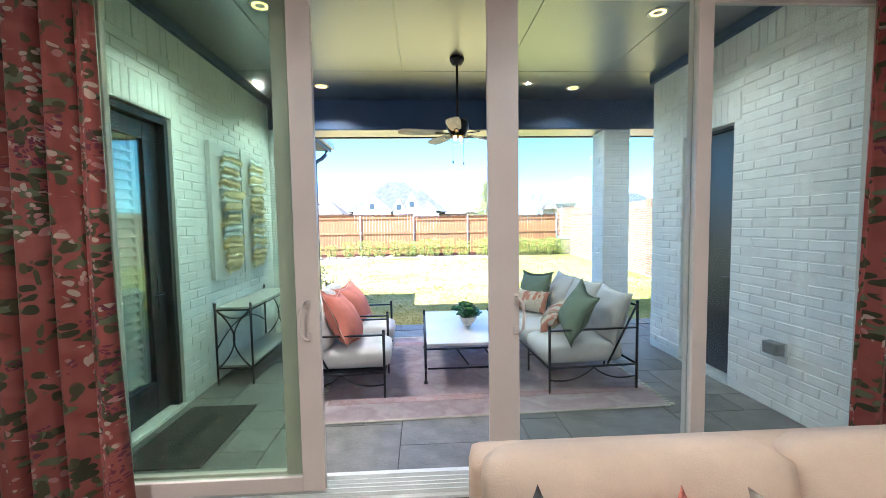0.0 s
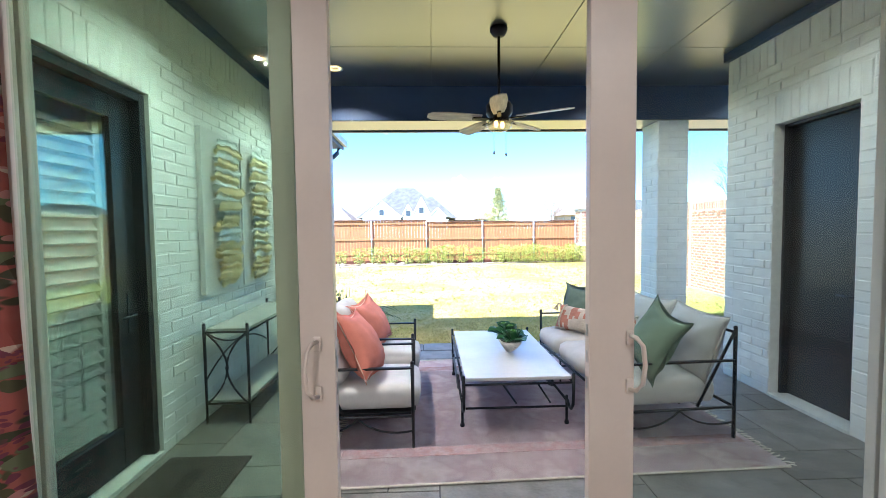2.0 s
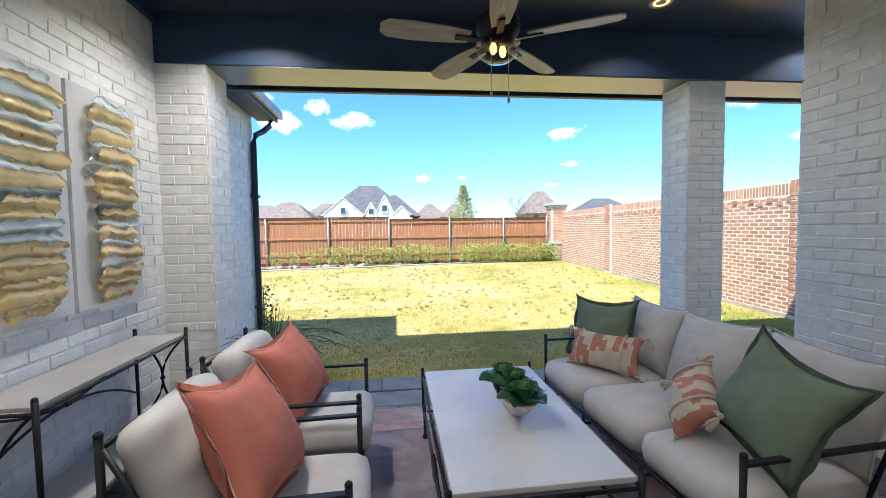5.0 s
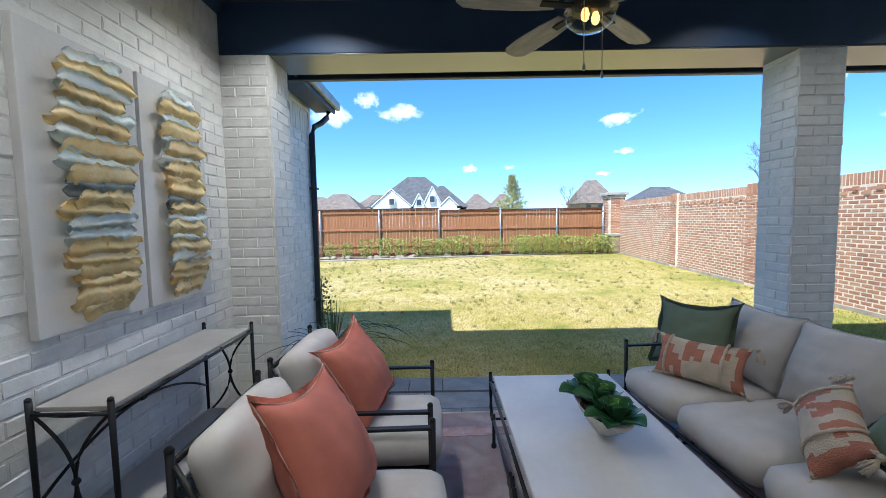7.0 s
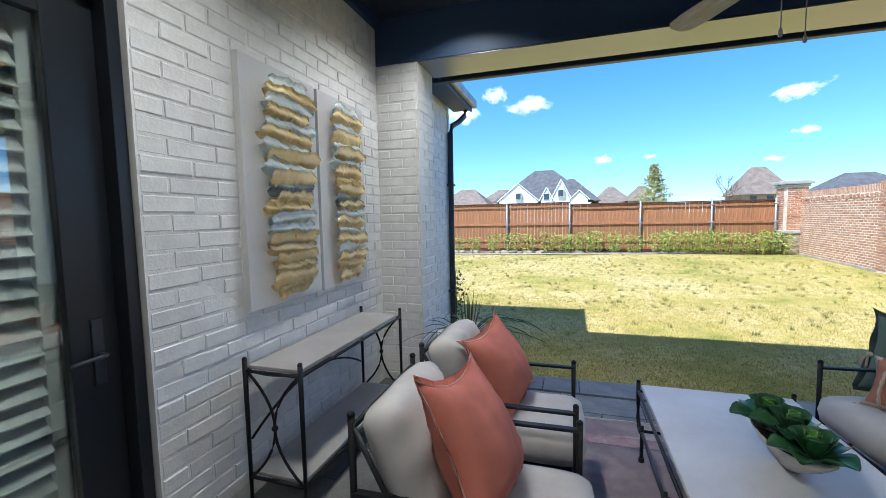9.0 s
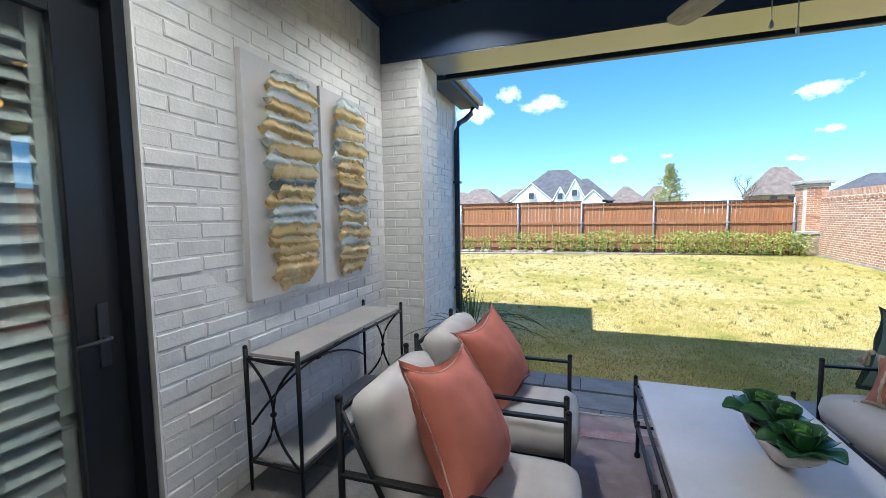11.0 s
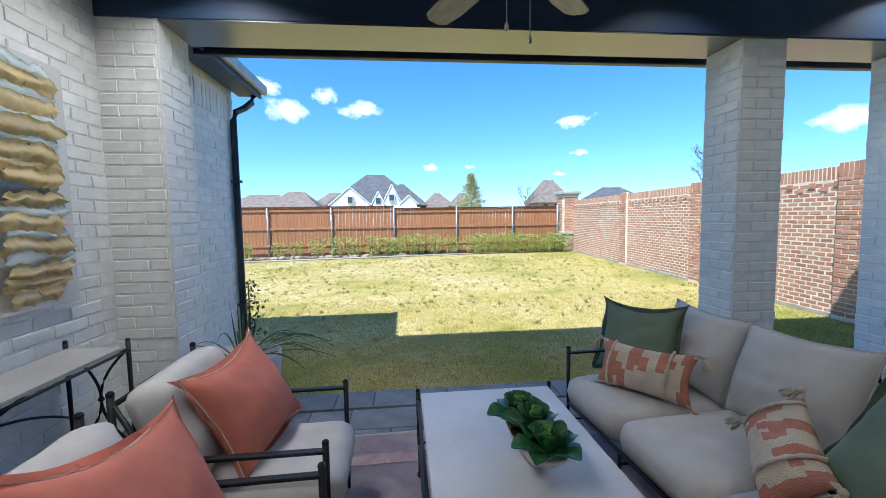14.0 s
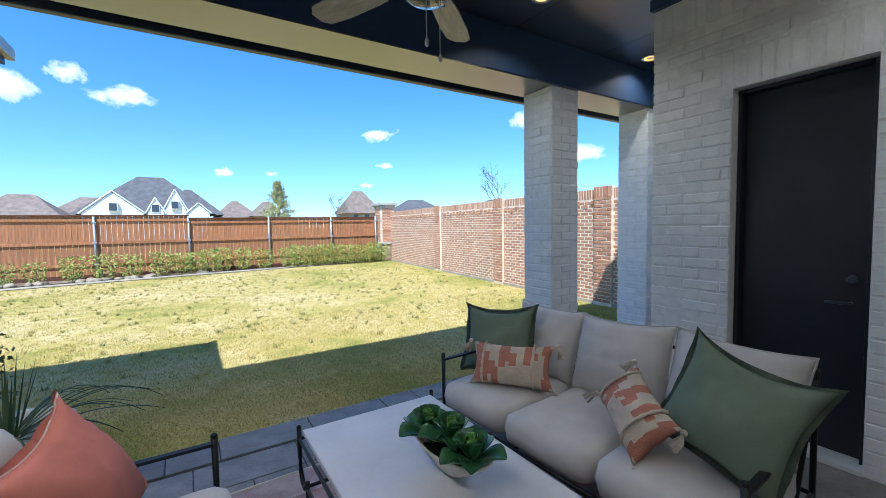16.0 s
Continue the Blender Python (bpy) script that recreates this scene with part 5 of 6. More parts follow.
for k, (az, el, w, h) in enumerate(((-5.4, 14.4, 8.5, 3.2), (23.4, 12.3, 6.0, 2.6), (4.0, 7.0, 3.2, 1.6), (24.0, 8.3, 3.0, 1.2), (-14.8, 14.0, 7.0, 4.2), (-9.8, 16.0, 5.0, 3.0), (-17.5, 16.6, 8, 3.4), (21.5, 5.7, 3.2, 0.9), (50.0, 9.2, 9.5, 3.4), (42.9, 13.7, 4.0, 3.6), (-28, 14.5, 10, 6), (9.5, 7.0, 2.4, 0.9))):
    far = 800
    c = Vector((far * math.sin(radians(az)), far * math.cos(radians(az)), far * math.tan(radians(el))))
    ww, hh = far * math.radians(w) * 0.62, far * math.radians(h) * 0.62
    bm = bmesh.new()
    uvl = bm.loops.layers.uv.new("sheet")
    f = bm.faces.new([bm.verts.new(p) for p in ((-ww, 0, -hh), (ww, 0, -hh), (ww, 0, hh), (-ww, 0, hh))])
    for lp, uv in zip(f.loops, ((0, 0), (1, 0), (1, 1), (0, 1))):
        lp[uvl].uv = uv
    o = structure(part("backdrop_cloud", bm, cloud_mat(k)), "small white fair weather cloud", "cloud")
    o.matrix_world = pose(*c, 0, 0, -az)
    o.visible_shadow = False

# ---- houses beyond the fence ----
def hip_roof(bm, x0, x1, y0, y1, z0, z1, ridge):
    """A hipped roof; ridge: how far the ridge's ends are drawn in."""
    ym = (y0 + y1) / 2
    v = [bm.verts.new(p) for p in ((x0, y0, z0), (x1, y0, z0), (x1, y1, z0), (x0, y1, z0), (x0 + ridge, ym, z1), (x1 - ridge, ym, z1))]
    for q in ((0, 1, 5, 4), (1, 2, 5), (2, 3, 4, 5), (3, 0, 4), (3, 2, 1, 0)):
        bm.faces.new([v[i] for i in q])
    return bm


def gable(bm, x0, x1, y0, y1, z0, z1):
    xm = (x0 + x1) / 2
    v = [bm.verts.new(p) for p in ((x0, y0, z0), (x1, y0, z0), (xm, y0, z1), (x0, y1, z0), (x1, y1, z0), (xm, y1, z1))]
    for q in ((0, 2, 5, 3), (1, 4, 5, 2), (0, 1, 2), (4, 3, 5), (0, 3, 4, 1)):
        bm.faces.new([v[i] for i in q])
    return bm


DARK_PANE = mat("dark window", (0.05, 0.06, 0.08), 0.15, vary=0.05)
h = thing("house", pose(-6, 90, LAWN), "unfinished house in white wrap with dark grey hipped roofs", "house", "houses beyond the fence")
part("wall", box((-7, -2, 0), (9, 14, 4.4)), WRAP, h)
part("roof", hip_roof(bmesh.new(), -9.5, 10.5, -3, 15, 4.3, 11.3, 8.0), ROOF, h)
part("roof", hip_roof(bmesh.new(), 0.5, 12.0, 0, 12, 4.2, 9.2, 5.2), ROOF, h)
for x0, x1, zt, y in ((-8.2, 0.2, 7.9, -4.2), (0.2, 3.0, 6.9, -4.6), (2.3, 6.4, 8.3, -4.3), (5.8, 9.6, 6.1, -4.8)):
    wl_ = bmesh.new()
    add_box(wl_, (x0 + 0.3, y, 0), (x1 - 0.3, -2, 4.25))
    gable(wl_, x0 + 0.25, x1 - 0.25, y, -1.9, 4.25, zt - 0.25)
    part("gable_wall", wl_, WRAP, h)
    part("gable_roof", gable(bmesh.new(), x0, x1, y + 0.12, 2.0, 4.35, zt), ROOF, h)
    for s in (0, 1):
        part("barge_board", tube([((x0, x1)[s], y - 0.1, 4.3), ((x0 + x1) / 2, y - 0.1, zt)], 0.12, 4), WRAP, h)
for x, z in ((-3.9, 4.6), (1.6, 4.4), (4.3, 5.0)):
    win = part("window", box((x - 0.6, -4.72, z), (x + 0.6, -4.1, z + 1.4), 0.03), WRAP, h)
    part("pane", box((x - 0.48, -4.76, z + 0.12), (x + 0.48, -4.73, z + 1.28)), DARK_PANE, win)


def far_house(x, y, w, d, hz, top, ridge, label, roof=ROOF_BROWN, wall=FAR_BRICK, gx=None):
    h = thing("house", pose(x, y, LAWN), label, "house", "houses beyond the fence")
    part("wall", box((-w / 2 + 0.5, 0, 0), (w / 2 - 0.5, d, hz)), wall, h)
    part("roof", hip_roof(bmesh.new(), -w / 2, w / 2, -0.5, d + 0.5, hz - 0.1, top, ridge), roof, h)
    if gx is not None:
        part("gable_wall", gable(box((gx - 1.8, -1.2, 0), (gx + 1.8, 0.2, hz)), gx - 1.8, gx + 1.8, -1.2, 0.2, hz, hz + 2.0), WRAP, h)
        part("window", box((gx - 0.5, -1.26, hz - 1.5), (gx + 0.5, -1.19, hz - 0.2), 0.02), DARK_PANE, h)
    for k in range(3):
        xx = -w / 2 + w * (k + 0.7) / 3.4
        part("window", box((xx, -0.06, hz - 1.7), (xx + 0.9, 0.02, hz - 0.4), 0.02), DARK_PANE, h)
    return h


far_house(-21.5, 86, 11, 9, 3.9, 7.4, 4.0, "house with a brown hipped roof beyond the fence")
far_house(-30, 92, 16, 10, 4.0, 7.2, 5.0, "house with a tan hipped roof beyond the fence")
far_house(-14.5, 94, 12, 9, 4.2, 7.6, 4.5, "house with a low brown roof beyond the fence")
far_house(9.0, 100, 9, 10, 4.0, 7.8, 4.0, "house with a low brown roof beyond the fence")
far_house(13.6, 88, 6.5, 8, 4.0, 6.9, 2.6, "small house with a brown roof and pale gable", gx=1.6)
far_house(31.5, 84, 8.2, 8, 4.4, 9.2, 3.0, "tall brown roofed house behind the brick wall")
far_house(46, 84, 12, 9, 4.6, 7.6, 4.0, "house with a dark hipped roof behind the brick wall", ROOF)
far_house(60, 70, 16, 9, 4.4, 7.0, 5.0, "low house with a dark roof behind the brick wall", ROOF)

# ---- trees ----
BARK = mat("grey brown bark", (0.16, 0.12, 0.09), 0.9, vary=0.2, scale=10, fine=40, bump=0.2)
PINE = tri_mat("yellow green foliage", ((0.25, 0.27, 0.10), (0.33, 0.34, 0.14), (0.40, 0.39, 0.18), (0.46, 0.42, 0.22)), 0.8, source="island")


def conical_tree(x, y, height, wide, seed, label):
    t = thing("tree", pose(x, y, LAWN), label, "tree")
    part("trunk", tube([(0, 0, 0), (0.05, 0.02, height * 0.5), (0, 0, height * 0.95)], lambda s: 0.13 * (1 - s) + 0.015, 7), BARK, t, smooth=True)
    rnd = random.Random(seed)
    limbs = []
    for k in range(240):
        z = height * (0.12 + 0.86 * rnd.random() ** 1.3)
        reach = wide * 0.92 * (1.02 - z / height) * rnd.uniform(0.45, 1.12) + 0.06
        a = rnd.uniform(0, 6.28)
        tip = Vector((reach * math.cos(a), reach * math.sin(a), z + 0.25 * reach))
        limbs.append((Vector((0, 0, z - 0.1)), tip))
        if k < 26:
            part("limb", tube([(0, 0, z - 0.1), tip], lambda s: 0.03 * (1 - s) + 0.006, 5), BARK, t)
    def place(r):
        a, b = r.choice(limbs)
        return a.lerp(b, r.uniform(0.3, 1.05)) + Vector((r.gauss(0, 0.10), r.gauss(0, 0.10), r.gauss(0, 0.09)))
    me = leaf_cloud(15000, place, 0.14, seed)
    me.materials.append(PINE)
    new("crown", me).parent = t


def bare_tree(x, y, height, seed, label):
    t = thing("tree", pose(x, y, LAWN), label, "tree")
    rnd = random.Random(seed)
    part("trunk", tube([(0, 0, 0), (0.04, 0, height * 0.45), (0, 0.05, height * 0.75)], lambda s: 0.09 * (1 - s) + 0.025, 7), BARK, t, smooth=True)
    b = bmesh.new()
    def grow(p, d, ln, r, depth):
        q = p + d * ln
        add_tube(b, [p, p.lerp(q, 0.5) + Vector((rnd.gauss(0, 0.03), rnd.gauss(0, 0.03), 0)), q], lambda s: r * (1 - 0.45 * s), 4)
        if depth:
            for _ in range(3):
                grow(p.lerp(q, rnd.uniform(0.5, 1)), (d + Vector((rnd.gauss(0, 0.45), rnd.gauss(0, 0.45), rnd.gauss(0.15, 0.2)))).normalized(), ln * rnd.uniform(0.5, 0.75), r * 0.6, depth - 1)
    for k in range(7):
        a = rnd.uniform(0, 6.28)
        grow(Vector((0, 0, height * rnd.uniform(0.35, 0.72))), Vector((0.7 * math.cos(a), 0.7 * math.sin(a), 0.9)).normalized(), height * 0.22, 0.035, 3)
    tagged(part("branchwork", b, BARK, t), kind="stuff")


conical_tree(8.4, 50, 6.6, 3.4, 5, "slender yellow green conical tree beyond the fence")
bare_tree(14.9, 50, 5.3, 4, "small bare tree beyond the fence")
bare_tree(26.6, 35, 7.6, 8, "bare branched tree behind the brick wall")

# ---- hedge ----
HEDGE = tri_mat("hedge leaves", ((0.16, 0.22, 0.035), (0.27, 0.34, 0.055), (0.38, 0.41, 0.08), (0.45, 0.42, 0.12), (0.21, 0.28, 0.05)), 0.6, source="island")
TWIG = mat("hedge twig", (0.13, 0.09, 0.06), 0.9)
hedge_x = (-6.6, -5.7, -4.5, -3.85, -3.03, -2.3, -1.58, -0.81, -0.23, 0.19, 0.6, 1.02, 1.7, 2.4, 3.23, 3.6, 3.95, 4.4, 4.75, 5.1, 5.6, 6.0, 6.4, 6.8, 7.1)
hedge_mesh = []
for k in range(4):
    def place(r, k=k):
        z = r.uniform(0.06, 0.68)
        rad = 0.24 * (0.55 + 0.75 * math.sin(min(1, z / 0.68) * 2.5)) * r.random() ** 0.4
        a = r.uniform(0, 6.28)
        return (rad * math.cos(a) * 1.1, rad * math.sin(a) * 0.9, z + 0.05 * noise.noise((math.cos(a) * 2, math.sin(a) * 2, k)))
    me = leaf_cloud(520, place, 0.062, 50 + k)
    me.materials.append(HEDGE)
    hedge_mesh.append(me)
rnd = random.Random(3)
for x in hedge_x:
    y = 19.62 + (0.0 if x > 0 else 0.04 * x)
    small = x < -3.3
    s = thing("hedge_shrub", pose(x, y, LAWN, 0, 0, rnd.uniform(0, 360)), "sparse young green shrub in the mulched bed" if small else "clipped yellow green hedge shrub along the fence", "shrub", "hedge shrubs")
    s.scale = (0.9, 0.9, 0.95) if small else (1.2, 1.2, rnd.uniform(1.1, 1.28))
    new("leaves", rnd.choice(hedge_mesh)).parent = s
    part("stems", add_tube(add_tube(bmesh.new(), [(0, 0, 0), (0.05, 0.03, 0.45)], 0.012, 5), [(0.01, 0, 0), (-0.07, -0.04, 0.4)], 0.01, 5), TWIG, s)
rk = random.Random(6)
for k in range(26):
    x = rk.uniform(-7.5, 0.5)
    b = bmesh.new()
    bmesh.ops.create_icosphere(b, subdivisions=2, radius=1)
    for v in b.verts:
        v.co *= 1 + 0.3 * noise.noise(v.co * 1.6 + Vector((k, 0, 0)))
    bmesh.ops.scale(b, vec=(rk.uniform(0.1, 0.2), rk.uniform(0.08, 0.14), rk.uniform(0.05, 0.1)), verts=b.verts)
    o = tagged(part("rock", b, STONE, smooth=True), "pale rough rock in the planting bed", "rock", "bed rocks")
    o.matrix_world = pose(x, 19.5 + 0.05 * x + rk.uniform(-0.25, 0.25), LAWN + 0.04, 0, 0, rk.uniform(0, 180))

# ---- cedar fence ----
FY = 20.2
fence = structure(thing("fence", pose(0, FY, LAWN), "", "fence"), "stained cedar board fence on galvanised posts", "fence")
posts = [-12.7, -10.2, -7.65, -5.1, -2.55, 0.03, 2.68, 5.12, 7.12]
pick = {}
rnd = random.Random(2)
for a, b_ in zip(posts, posts[1:]):
    top = 2.06 if b_ < 0.1 else 1.96
    n = round((b_ - a) / 0.142)
    for k in range(n):
        key = (round(top, 2), rnd.randrange(3))
        if key not in pick:
            me = bpy.data.meshes.new("picket")
            bb = box((0.003, 0.03 + 0.003 * key[1], 0.12), (0.138, 0.05, top - 0.03), 0.003)
            bb.to_mesh(me); bb.free(); me.materials.append(CEDAR)
            pick[key] = me
        o = new("picket", pick[key]); o.parent = fence
        o.location = (a + (b_ - a) * k / n, 0, 0)
    for z in (0.42, 1.12, top - 0.2):
        part("rail", box((a + 0.03, -0.012, z), (b_ - 0.03, 0.028, z + 0.085), 0.004), CEDAR, fence)
    part("cap", box((a, -0.05, top - 0.028), (b_ + 0.02, 0.09, top + 0.012), 0.005), CEDAR_DARK, fence, "dark cedar cap board")
    part("kickboard", box((a + 0.03, -0.015, 0.0), (b_ - 0.03, 0.026, 0.15), 0.004), CEDAR_DARK, fence, "dark cedar kickboard")
for x in posts:
    p_ = part("post", tube([(x, -0.05, 0), (x, -0.05, 2.02)], 0.034, 10), GALV, fence, "galvanised steel post", True)
    for z in (0.45, 1.15, 1.80):
        part("bracket", box((x - 0.055, -0.092, z), (x + 0.055, -0.014, z + 0.05), 0.006), GALV, p_)

# ---- painted and red brickwork ----
def brick_mesh(w, h, proud, var, mats):
    """One brick: chamfered, a little uneven; x along the wall, -y outwards."""
    r = random.Random(int(w * 1000) * 7 + int(h * 1000) + var)
    j = lambda s=0.003: r.uniform(-s, s)
    c = 0.005
    back = [(0, 0, 0), (w, 0, 0), (w, 0, h), (0, 0, h)]
    mid = [(j(), -proud + 0.004, j()), (w + j(), -proud + 0.004, j()), (w + j(), -proud + 0.004, h + j()), (j(), -proud + 0.004, h + j())]
    frt = [(c + j(), -proud + j(0.001), c + j()), (w - c + j(), -proud + j(0.001), c + j()), (w - c + j(), -proud + j(0.001), h - c + j()), (c + j(), -proud + j(0.001), h - c + j())]
    fs = [(8, 9, 10, 11)]
    for a in range(4):
        b = (a + 1) % 4
        fs += [(a, b, 4 + b, 4 + a), (4 + a, 4 + b, 8 + b, 8 + a)]
    me = bpy.data.meshes.new("brick")
    me.from_pydata(back + mid + frt, [], fs)
    me.materials.append(mats)
    return me


brick_cache = {}


def brick_face(parent, origin, turn, length, z0, z1, single, joined, skips=(), soldiers=(), bl=0.254, bh=0.081, joint=0.010, proud=0.0158, limit=300, seed=1, head=None, jit=1.4):
    """Lay running bond on a wall plane. origin: the face's lower corner; turn: degrees about z that take +x along the wall and -y outwards."""
    rnd = random.Random(seed)
    M = pose(*origin, 0, 0, turn)
    todo = []
    for u0, u1, s0, s1 in soldiers:
        n = max(1, round((u1 - u0) / bh))
        for k in range(n):
            todo.append((u0 + (u1 - u0) * k / n, s0, (u1 - u0) / n - joint, s1 - s0 - joint))
    row, z = 0, z0
    holes = list(skips) + [s for s in soldiers]
    while z < z1 - 0.03:
        hh = min(bh, z1 - z)
        u = -bl / 2 if row % 2 else 0.0
        spans = [(0.0, length)]
        for a, b, lo, hi in holes:
            if lo < z + hh * 0.55 and hi > z + hh * 0.45:
                spans = [q for s, e in spans for q in ((s, min(e, a)), (max(s, b), e)) if q[1] - q[0] > 0.02]
        while u < length:
            for s, e in spans:
                a, b = max(u, s), min(u + bl, e)
                if b - a > 0.03:
                    todo.append((a, z, b - a - (head or joint), hh - joint))
            u += bl
        z += bh
        row += 1
    vs, fs = [], []
    for k, (u, zz, w, h) in enumerate(todo):
        w, h = max(0.02, round(w, 2 if head is None else 3)), max(0.02, round(h, 3))
        key = (w, h, proud, rnd.randrange(4), single.name)
        if key not in brick_cache:
            brick_cache[key] = brick_mesh(w, h, proud, key[3], single)
        me = brick_cache[key]
        m = M @ pose(u + joint / 2, jit * rnd.uniform(-0.0025, 0.0032), zz + joint / 2 + rnd.uniform(-0.0012, 0.0012), jit * rnd.uniform(-0.9, 0.9), rnd.uniform(-0.35, 0.35), jit * rnd.uniform(-0.5, 0.5))
        if k % max(1, math.ceil(len(todo) / limit)) == 0 and limit:
            o = new("brick", me)
            o.parent = parent
            o.matrix_local = parent.matrix_world.inverted() @ m
        else:
            i = len(vs)
            vs += [m @ v.co for v in me.vertices]
            fs += [tuple(i + q for q in p.vertices) for p in me.polygons]
    if vs:
        me = bpy.data.meshes.new("bricks")
        me.from_pydata(vs, [], fs)
        me.materials.append(joined)
        o = tagged(new("bricks", me), kind="stuff")
        o.parent = parent
        o.matrix_local = parent.matrix_world.inverted()


brick_face(bpy.data.objects["wall_west"], (LEFT - 0.014, 2.62, 0.0), 90, PIER_Y - 2.62 + 0.01, 0.0, 3.22, WHITE_BRICK, WHITE_BRICKS, [(0.18, 1.14, -1, 2.435)], [(0.1, 1.23, 2.437, 2.68), (0.0, 3.31, 2.91, 3.152)], seed=1)
brick_face(bpy.data.objects["wall_pier"], (LEFT - 0.012, PIER_Y + 0.014, 0.0), 0, 0.392, 0.0, 3.22, WHITE_BRICK, WHITE_BRICKS, seed=2, limit=120)
brick_face(bpy.data.objects["wall_pier"], (-1.229, PIER_Y, 0.0), 90, 0.415, 0.0, 2.83, WHITE_BRICK, WHITE_BRICKS, soldiers=[(0, 0.415, 2.58, 2.83)], seed=3, limit=150)
brick_face(bpy.data.objects["wall_wing"], (-1.514, 6.345, LAWN), 90, 1.505, 0.0, 2.95, WHITE_BRICK, WHITE_BRICKS, soldiers=[(0, 1.505, 2.62, 2.87)], seed=4, limit=200)
brick_face(bpy.data.objects["wall_east"], (RIGHT + 0.014, 5.045, 0.0), -90, 5.045 - 2.62, 0.0, 3.22, WHITE_BRICK, WHITE_BRICKS, [(0.57, 1.28, -1, 2.40)], [(0.5, 1.36, 2.402, 2.645), (0.0, 2.42, 2.91, 3.152)], seed=5)
brick_face(bpy.data.objects["wall_north_east"], (5.6, 5.031, 0.0), 180, 2.35, 0.0, 3.2, WHITE_BRICK, WHITE_BRICKS, seed=6, limit=40)
# door reveals
structure(part("reveal_west", box((-1.75, 3.757, 0.03), (LEFT + 0.0005, 3.768, 2.434)), WHITE_BRICKS), "painted brick reveal", "trim")

for cx, lim in ((3.055, 300), (4.665, 150)):
    c = structure(part("column", box((cx + 0.003, 5.947, LAWN - 0.1), (cx + 0.377, 6.329, BEAM_Z)), WHITE_MORTAR), "square white painted brick column", "column")
    for k, (o, tn, ln) in enumerate((((cx, 5.958, LAWN), 0, 0.38), ((cx + 0.014, 6.332, LAWN), -90, 0.388), ((cx + 0.366, 5.944, LAWN), 90, 0.388), ((cx + 0.38, 6.318, LAWN), 180, 0.38))):
        brick_face(c, o, tn, ln, 0.0, BEAM_Z - LAWN, WHITE_BRICK, WHITE_BRICKS, seed=10 + k + int(cx), limit=lim // 2 if k < 2 else 20)

# red brick garden wall: runs away from the house, a little askew
WA, WB = Vector((5.98, 2.0, 0)), Vector((7.72, 20.2, 0))
wdir = (WB - WA).normalized()
wturn = math.degrees(math.atan2(wdir.y, wdir.x)) + 180
wlen = (WB - WA).length
rw = structure(thing("wall_garden", pose(*WB, 0, 0, wturn), "", "wall"), "red brick garden wall with soldier course cap", "wall")
rw.location.z = LAWN
bpy.context.view_layer.update()
WH = 2.18
part("core", box((0, -0.0118, -0.2), (wlen, 0.20, WH - 0.01)), RED_MORTAR, rw, "sandy mortar core")
part("footing", box((0, -0.05, -0.2), (wlen, 0.0, 0.07), 0.01), EDGING, rw, "pale concrete footing")
near = WB + Vector((0, 0, LAWN))
brick_face(rw, near, wturn, wlen, 0.06, WH, RED_BRICK, RED_BRICKS, soldiers=[(0, wlen, WH - 0.20, WH)], bl=0.203, bh=0.0677, joint=0.0155, proud=0.0148, head=0.025, jit=0.3, seed=20)
back_dir = -wdir
outward = Vector((-wdir.y, wdir.x, 0))
for u in (5.15, 8.75, 12.15):
    o_ = WB + back_dir * u + outward * 0.055
    pr = part("pier", box((u + 0.004, -0.064, 0.0), (u + 0.416, 0.01, WH + 0.03), 0.003), RED_MORTAR, rw, "projecting brick pier")
    brick_face(rw, (o_.x, o_.y, LAWN), wturn, 0.42, 0.06, WH + 0.04, RED_BRICK, RED_BRICKS, soldiers=[(0, 0.42, WH - 0.17, WH + 0.04)], bl=0.203, bh=0.0677, joint=0.014, proud=0.016, seed=30 + int(u), limit=25)
corb = bmesh.new()
for k in range(int(wlen / 0.4)):
    add_box(corb, (0.4 * k + 0.05, -0.035, WH - 0.285), (0.4 * k + 0.15, 0.0, WH - 0.215), 0.004)
    add_box(corb, (0.4 * k + 0.25, -0.03, WH - 0.35), (0.4 * k + 0.35, 0.0, WH - 0.285), 0.004)
tagged(part("corbels", corb, RED_BRICKS, rw, "stepped corbel bricks"), kind="stuff")

ep = structure(part("pier_garden", box((7.251, 19.711, LAWN - 0.1), (7.86, 20.5, LAWN + 2.36)), RED_MORTAR), "brick end pier with pale stone base and cap", "pier")
brick_face(ep, (7.26, 19.72, LAWN), 0, 0.6, 0.85, 2.36, RED_BRICK, RED_BRICKS, bl=0.203, bh=0.0677, joint=0.014, proud=0.016, seed=41, limit=80)
brick_face(ep, (7.26, 20.5, LAWN), -90, 0.58, 0.85, 2.36, RED_BRICK, RED_BRICKS, bl=0.203, bh=0.0677, joint=0.014, proud=0.016, seed=42, limit=80)
part("stone_base", box((7.20, 19.66, LAWN - 0.1), (7.92, 20.56, LAWN + 0.74), 0.02), STONE, ep, "rough cream stone base")
part("stone_ledge", box((7.16, 19.62, LAWN + 0.745), (7.96, 20.6, LAWN + 0.84), 0.02), CONCRETE, ep, "pale stone ledge")
part("stone_cap", box((7.22, 19.68, LAWN + 2.36), (7.90, 20.54, LAWN + 2.45), 0.02), CONCRETE, ep, "pale stone cap")
part("stone_cap", box((7.14, 19.60, LAWN + 2.452), (7.98, 20.62, LAWN + 2.58), 0.03), CONCRETE, ep, "pale stone cap")

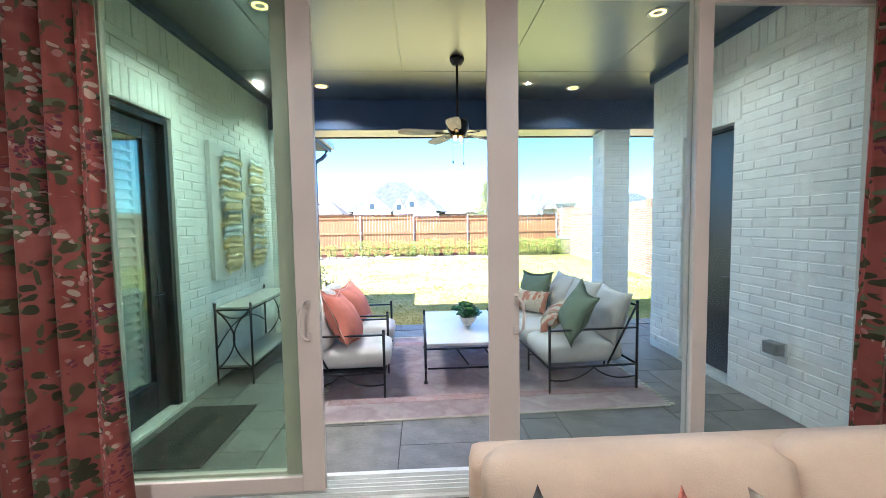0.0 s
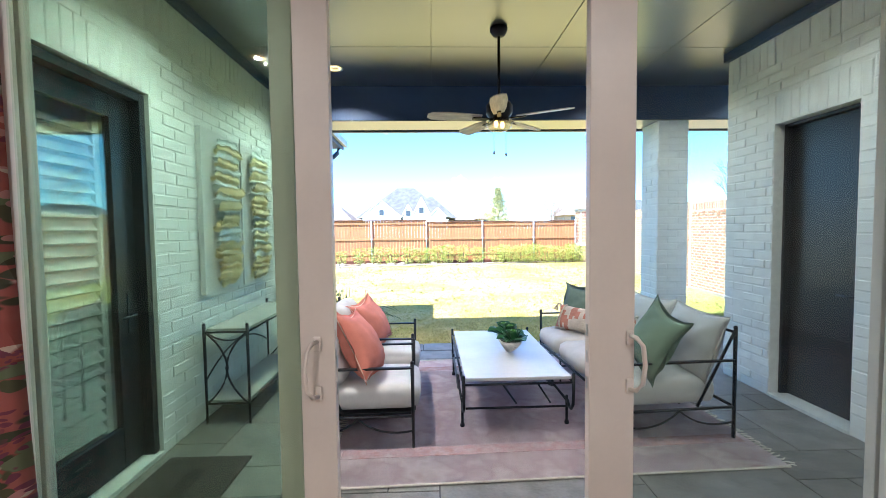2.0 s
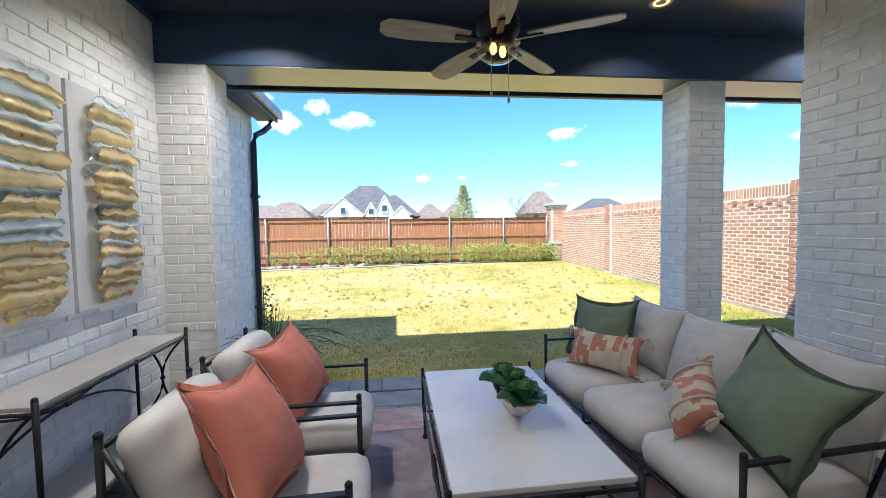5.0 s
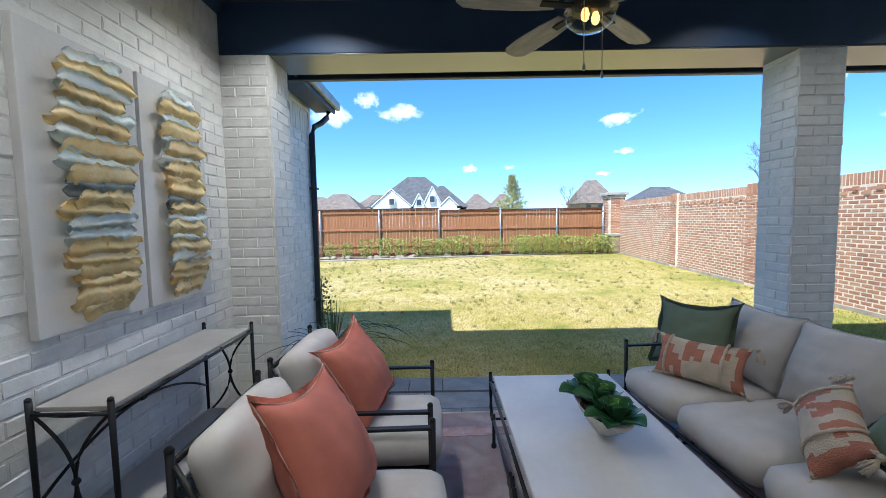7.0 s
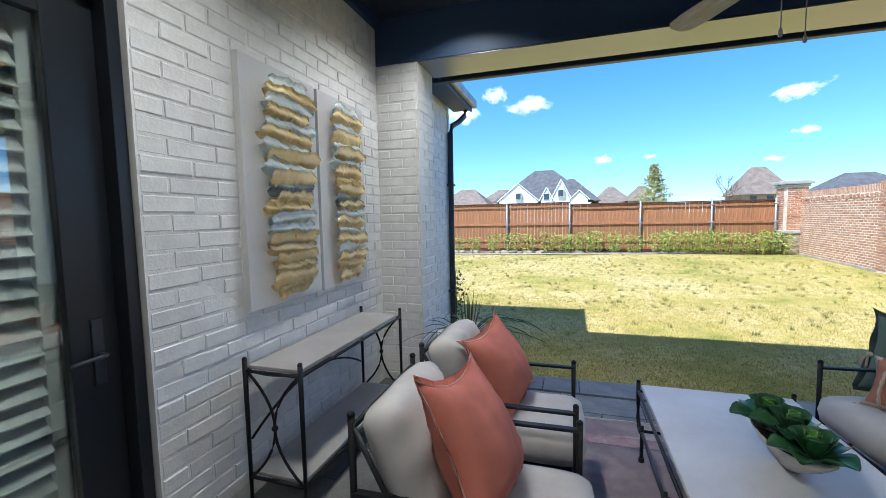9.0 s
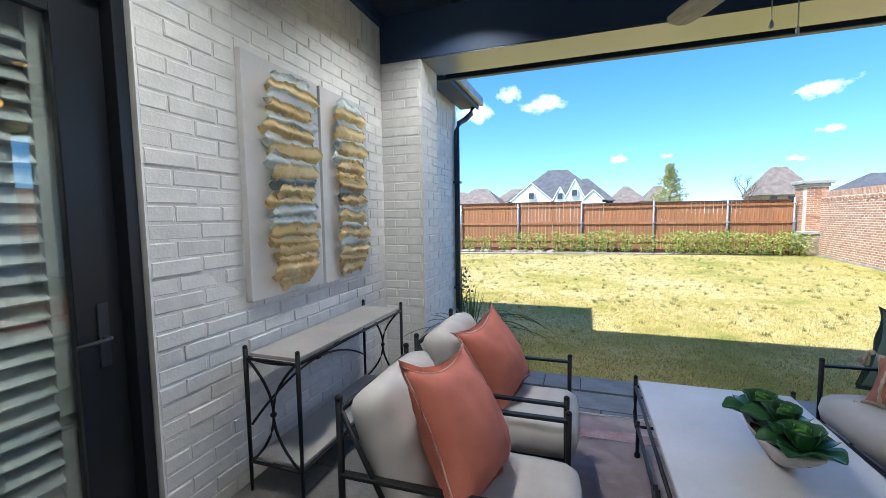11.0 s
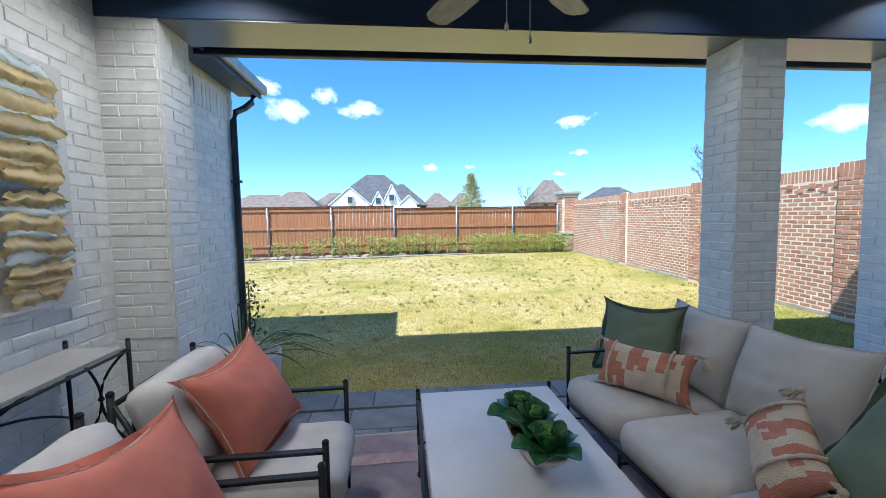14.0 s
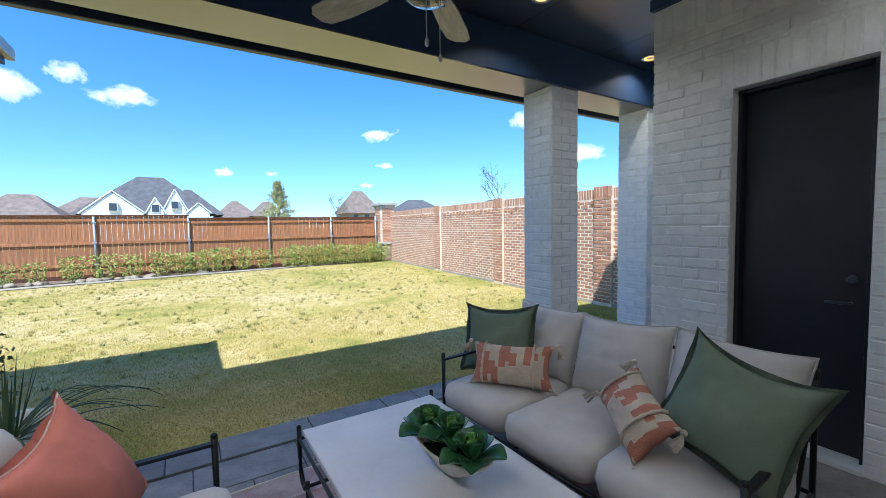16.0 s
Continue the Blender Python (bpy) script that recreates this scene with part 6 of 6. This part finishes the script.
# ---- pavers ----
bedding = bpy.data.objects["floor_patio_bed"]
rnd = random.Random(17)
U = 0.305
nx, ny = 25, 11
x_start, y_start = LEFT - 0.25, 2.665
taken = [[False] * ny for _ in range(nx)]
pm = {}
for j in range(ny):
    for i in range(nx):
        if taken[i][j]:
            continue
        for w, h in rnd.sample([(2, 1), (2, 2), (1, 1), (3, 2), (2, 1)], 5) + [(1, 1)]:
            if i + w <= nx and j + h <= ny and not any(taken[a][b] for a in range(i, i + w) for b in range(j, j + h)):
                break
        for a in range(i, i + w):
            for b in range(j, j + h):
                taken[a][b] = True
        if (w, h) not in pm:
            me = bpy.data.meshes.new("paver")
            bb = box((0.004, 0.004, -0.012), (w * U - 0.004, h * U - 0.004, 0.0), 0.003)
            bb.to_mesh(me); bb.free(); me.materials.append(SLATE)
            pm[(w, h)] = me
        o = new("paver", pm[(w, h)]); o.parent = bedding
        o.location = (x_start + i * U, y_start + j * U, rnd.uniform(-0.0012, 0.0004))
u = x_start
edge_pavers = {}
while u < 5.9:
    w = rnd.choice((0.305, 0.46, 0.61))
    if w not in edge_pavers:
        me = bpy.data.meshes.new("edge_paver")
        bb = box((0.004, 0, -0.05), (w - 0.004, 0.30, 0.002), 0.006)
        bb.to_mesh(me); bb.free(); me.materials.append(SLATE)
        edge_pavers[w] = me
    o = new("edge_paver", edge_pavers[w]); o.parent = bedding
    o.location = (u, 6.05, 0)
    u += w

# ---- grass ----
def tufts(count, x0, x1, y0, y1, hmin, hmax, seed, blades=4, keep=None):
    r = np.random.RandomState(seed)
    px, py = r.uniform(x0, x1, count), r.uniform(y0, y1, count)
    ok = np.ones(count, bool)
    ok &= py < 17.35 + (px + 12) * (2.6 / 19.4) - 0.08
    ok &= px < 6.02 + (py - 2) * (1.74 / 18.2) - 0.06
    ok &= ~((px < -1.5) & (py < 7.9))
    px, py = px[ok], py[ok]
    n = len(px) * blades
    px, py = np.repeat(px, blades) + r.normal(0, 0.02, n), np.repeat(py, blades) + r.normal(0, 0.02, n)
    a, h = r.uniform(0, 6.283, n), r.uniform(hmin, hmax, n)
    lean = r.uniform(0.3, 1.1, n) * h
    wx, wy = -np.sin(a) * 0.0035, np.cos(a) * 0.0035
    v = np.empty((n, 3, 3), np.float32)
    v[:, 0] = np.stack([px - wx, py - wy, np.full(n, LAWN - 0.004)], 1)
    v[:, 1] = np.stack([px + wx, py + wy, np.full(n, LAWN - 0.004)], 1)
    v[:, 2] = np.stack([px + lean * np.cos(a), py + lean * np.sin(a), LAWN + h], 1)
    me = bpy.data.meshes.new("grass")
    me.from_pydata(v.reshape(-1, 3), [], np.arange(n * 3).reshape(-1, 3))
    me.materials.append(BLADES)
    return tagged(new("grass", me), "short half dormant grass blades", "grass", kind="stuff")


tufts(26000, -4.0, 7.0, 6.34, 10.5, 0.012, 0.035, 1, 5)
tufts(26000, -6.0, 7.4, 10.5, 20.0, 0.015, 0.04, 2, 5)
WEED = tri_mat("olive weeds", ((0.15, 0.19, 0.035), (0.22, 0.22, 0.06), (0.28, 0.23, 0.09)), 0.85, source="island")
g2 = tufts(420, -4.0, 7.0, 8.3, 19.0, 0.03, 0.075, 3, 26)
g2.data.materials.clear()
g2.data.materials.append(WEED)
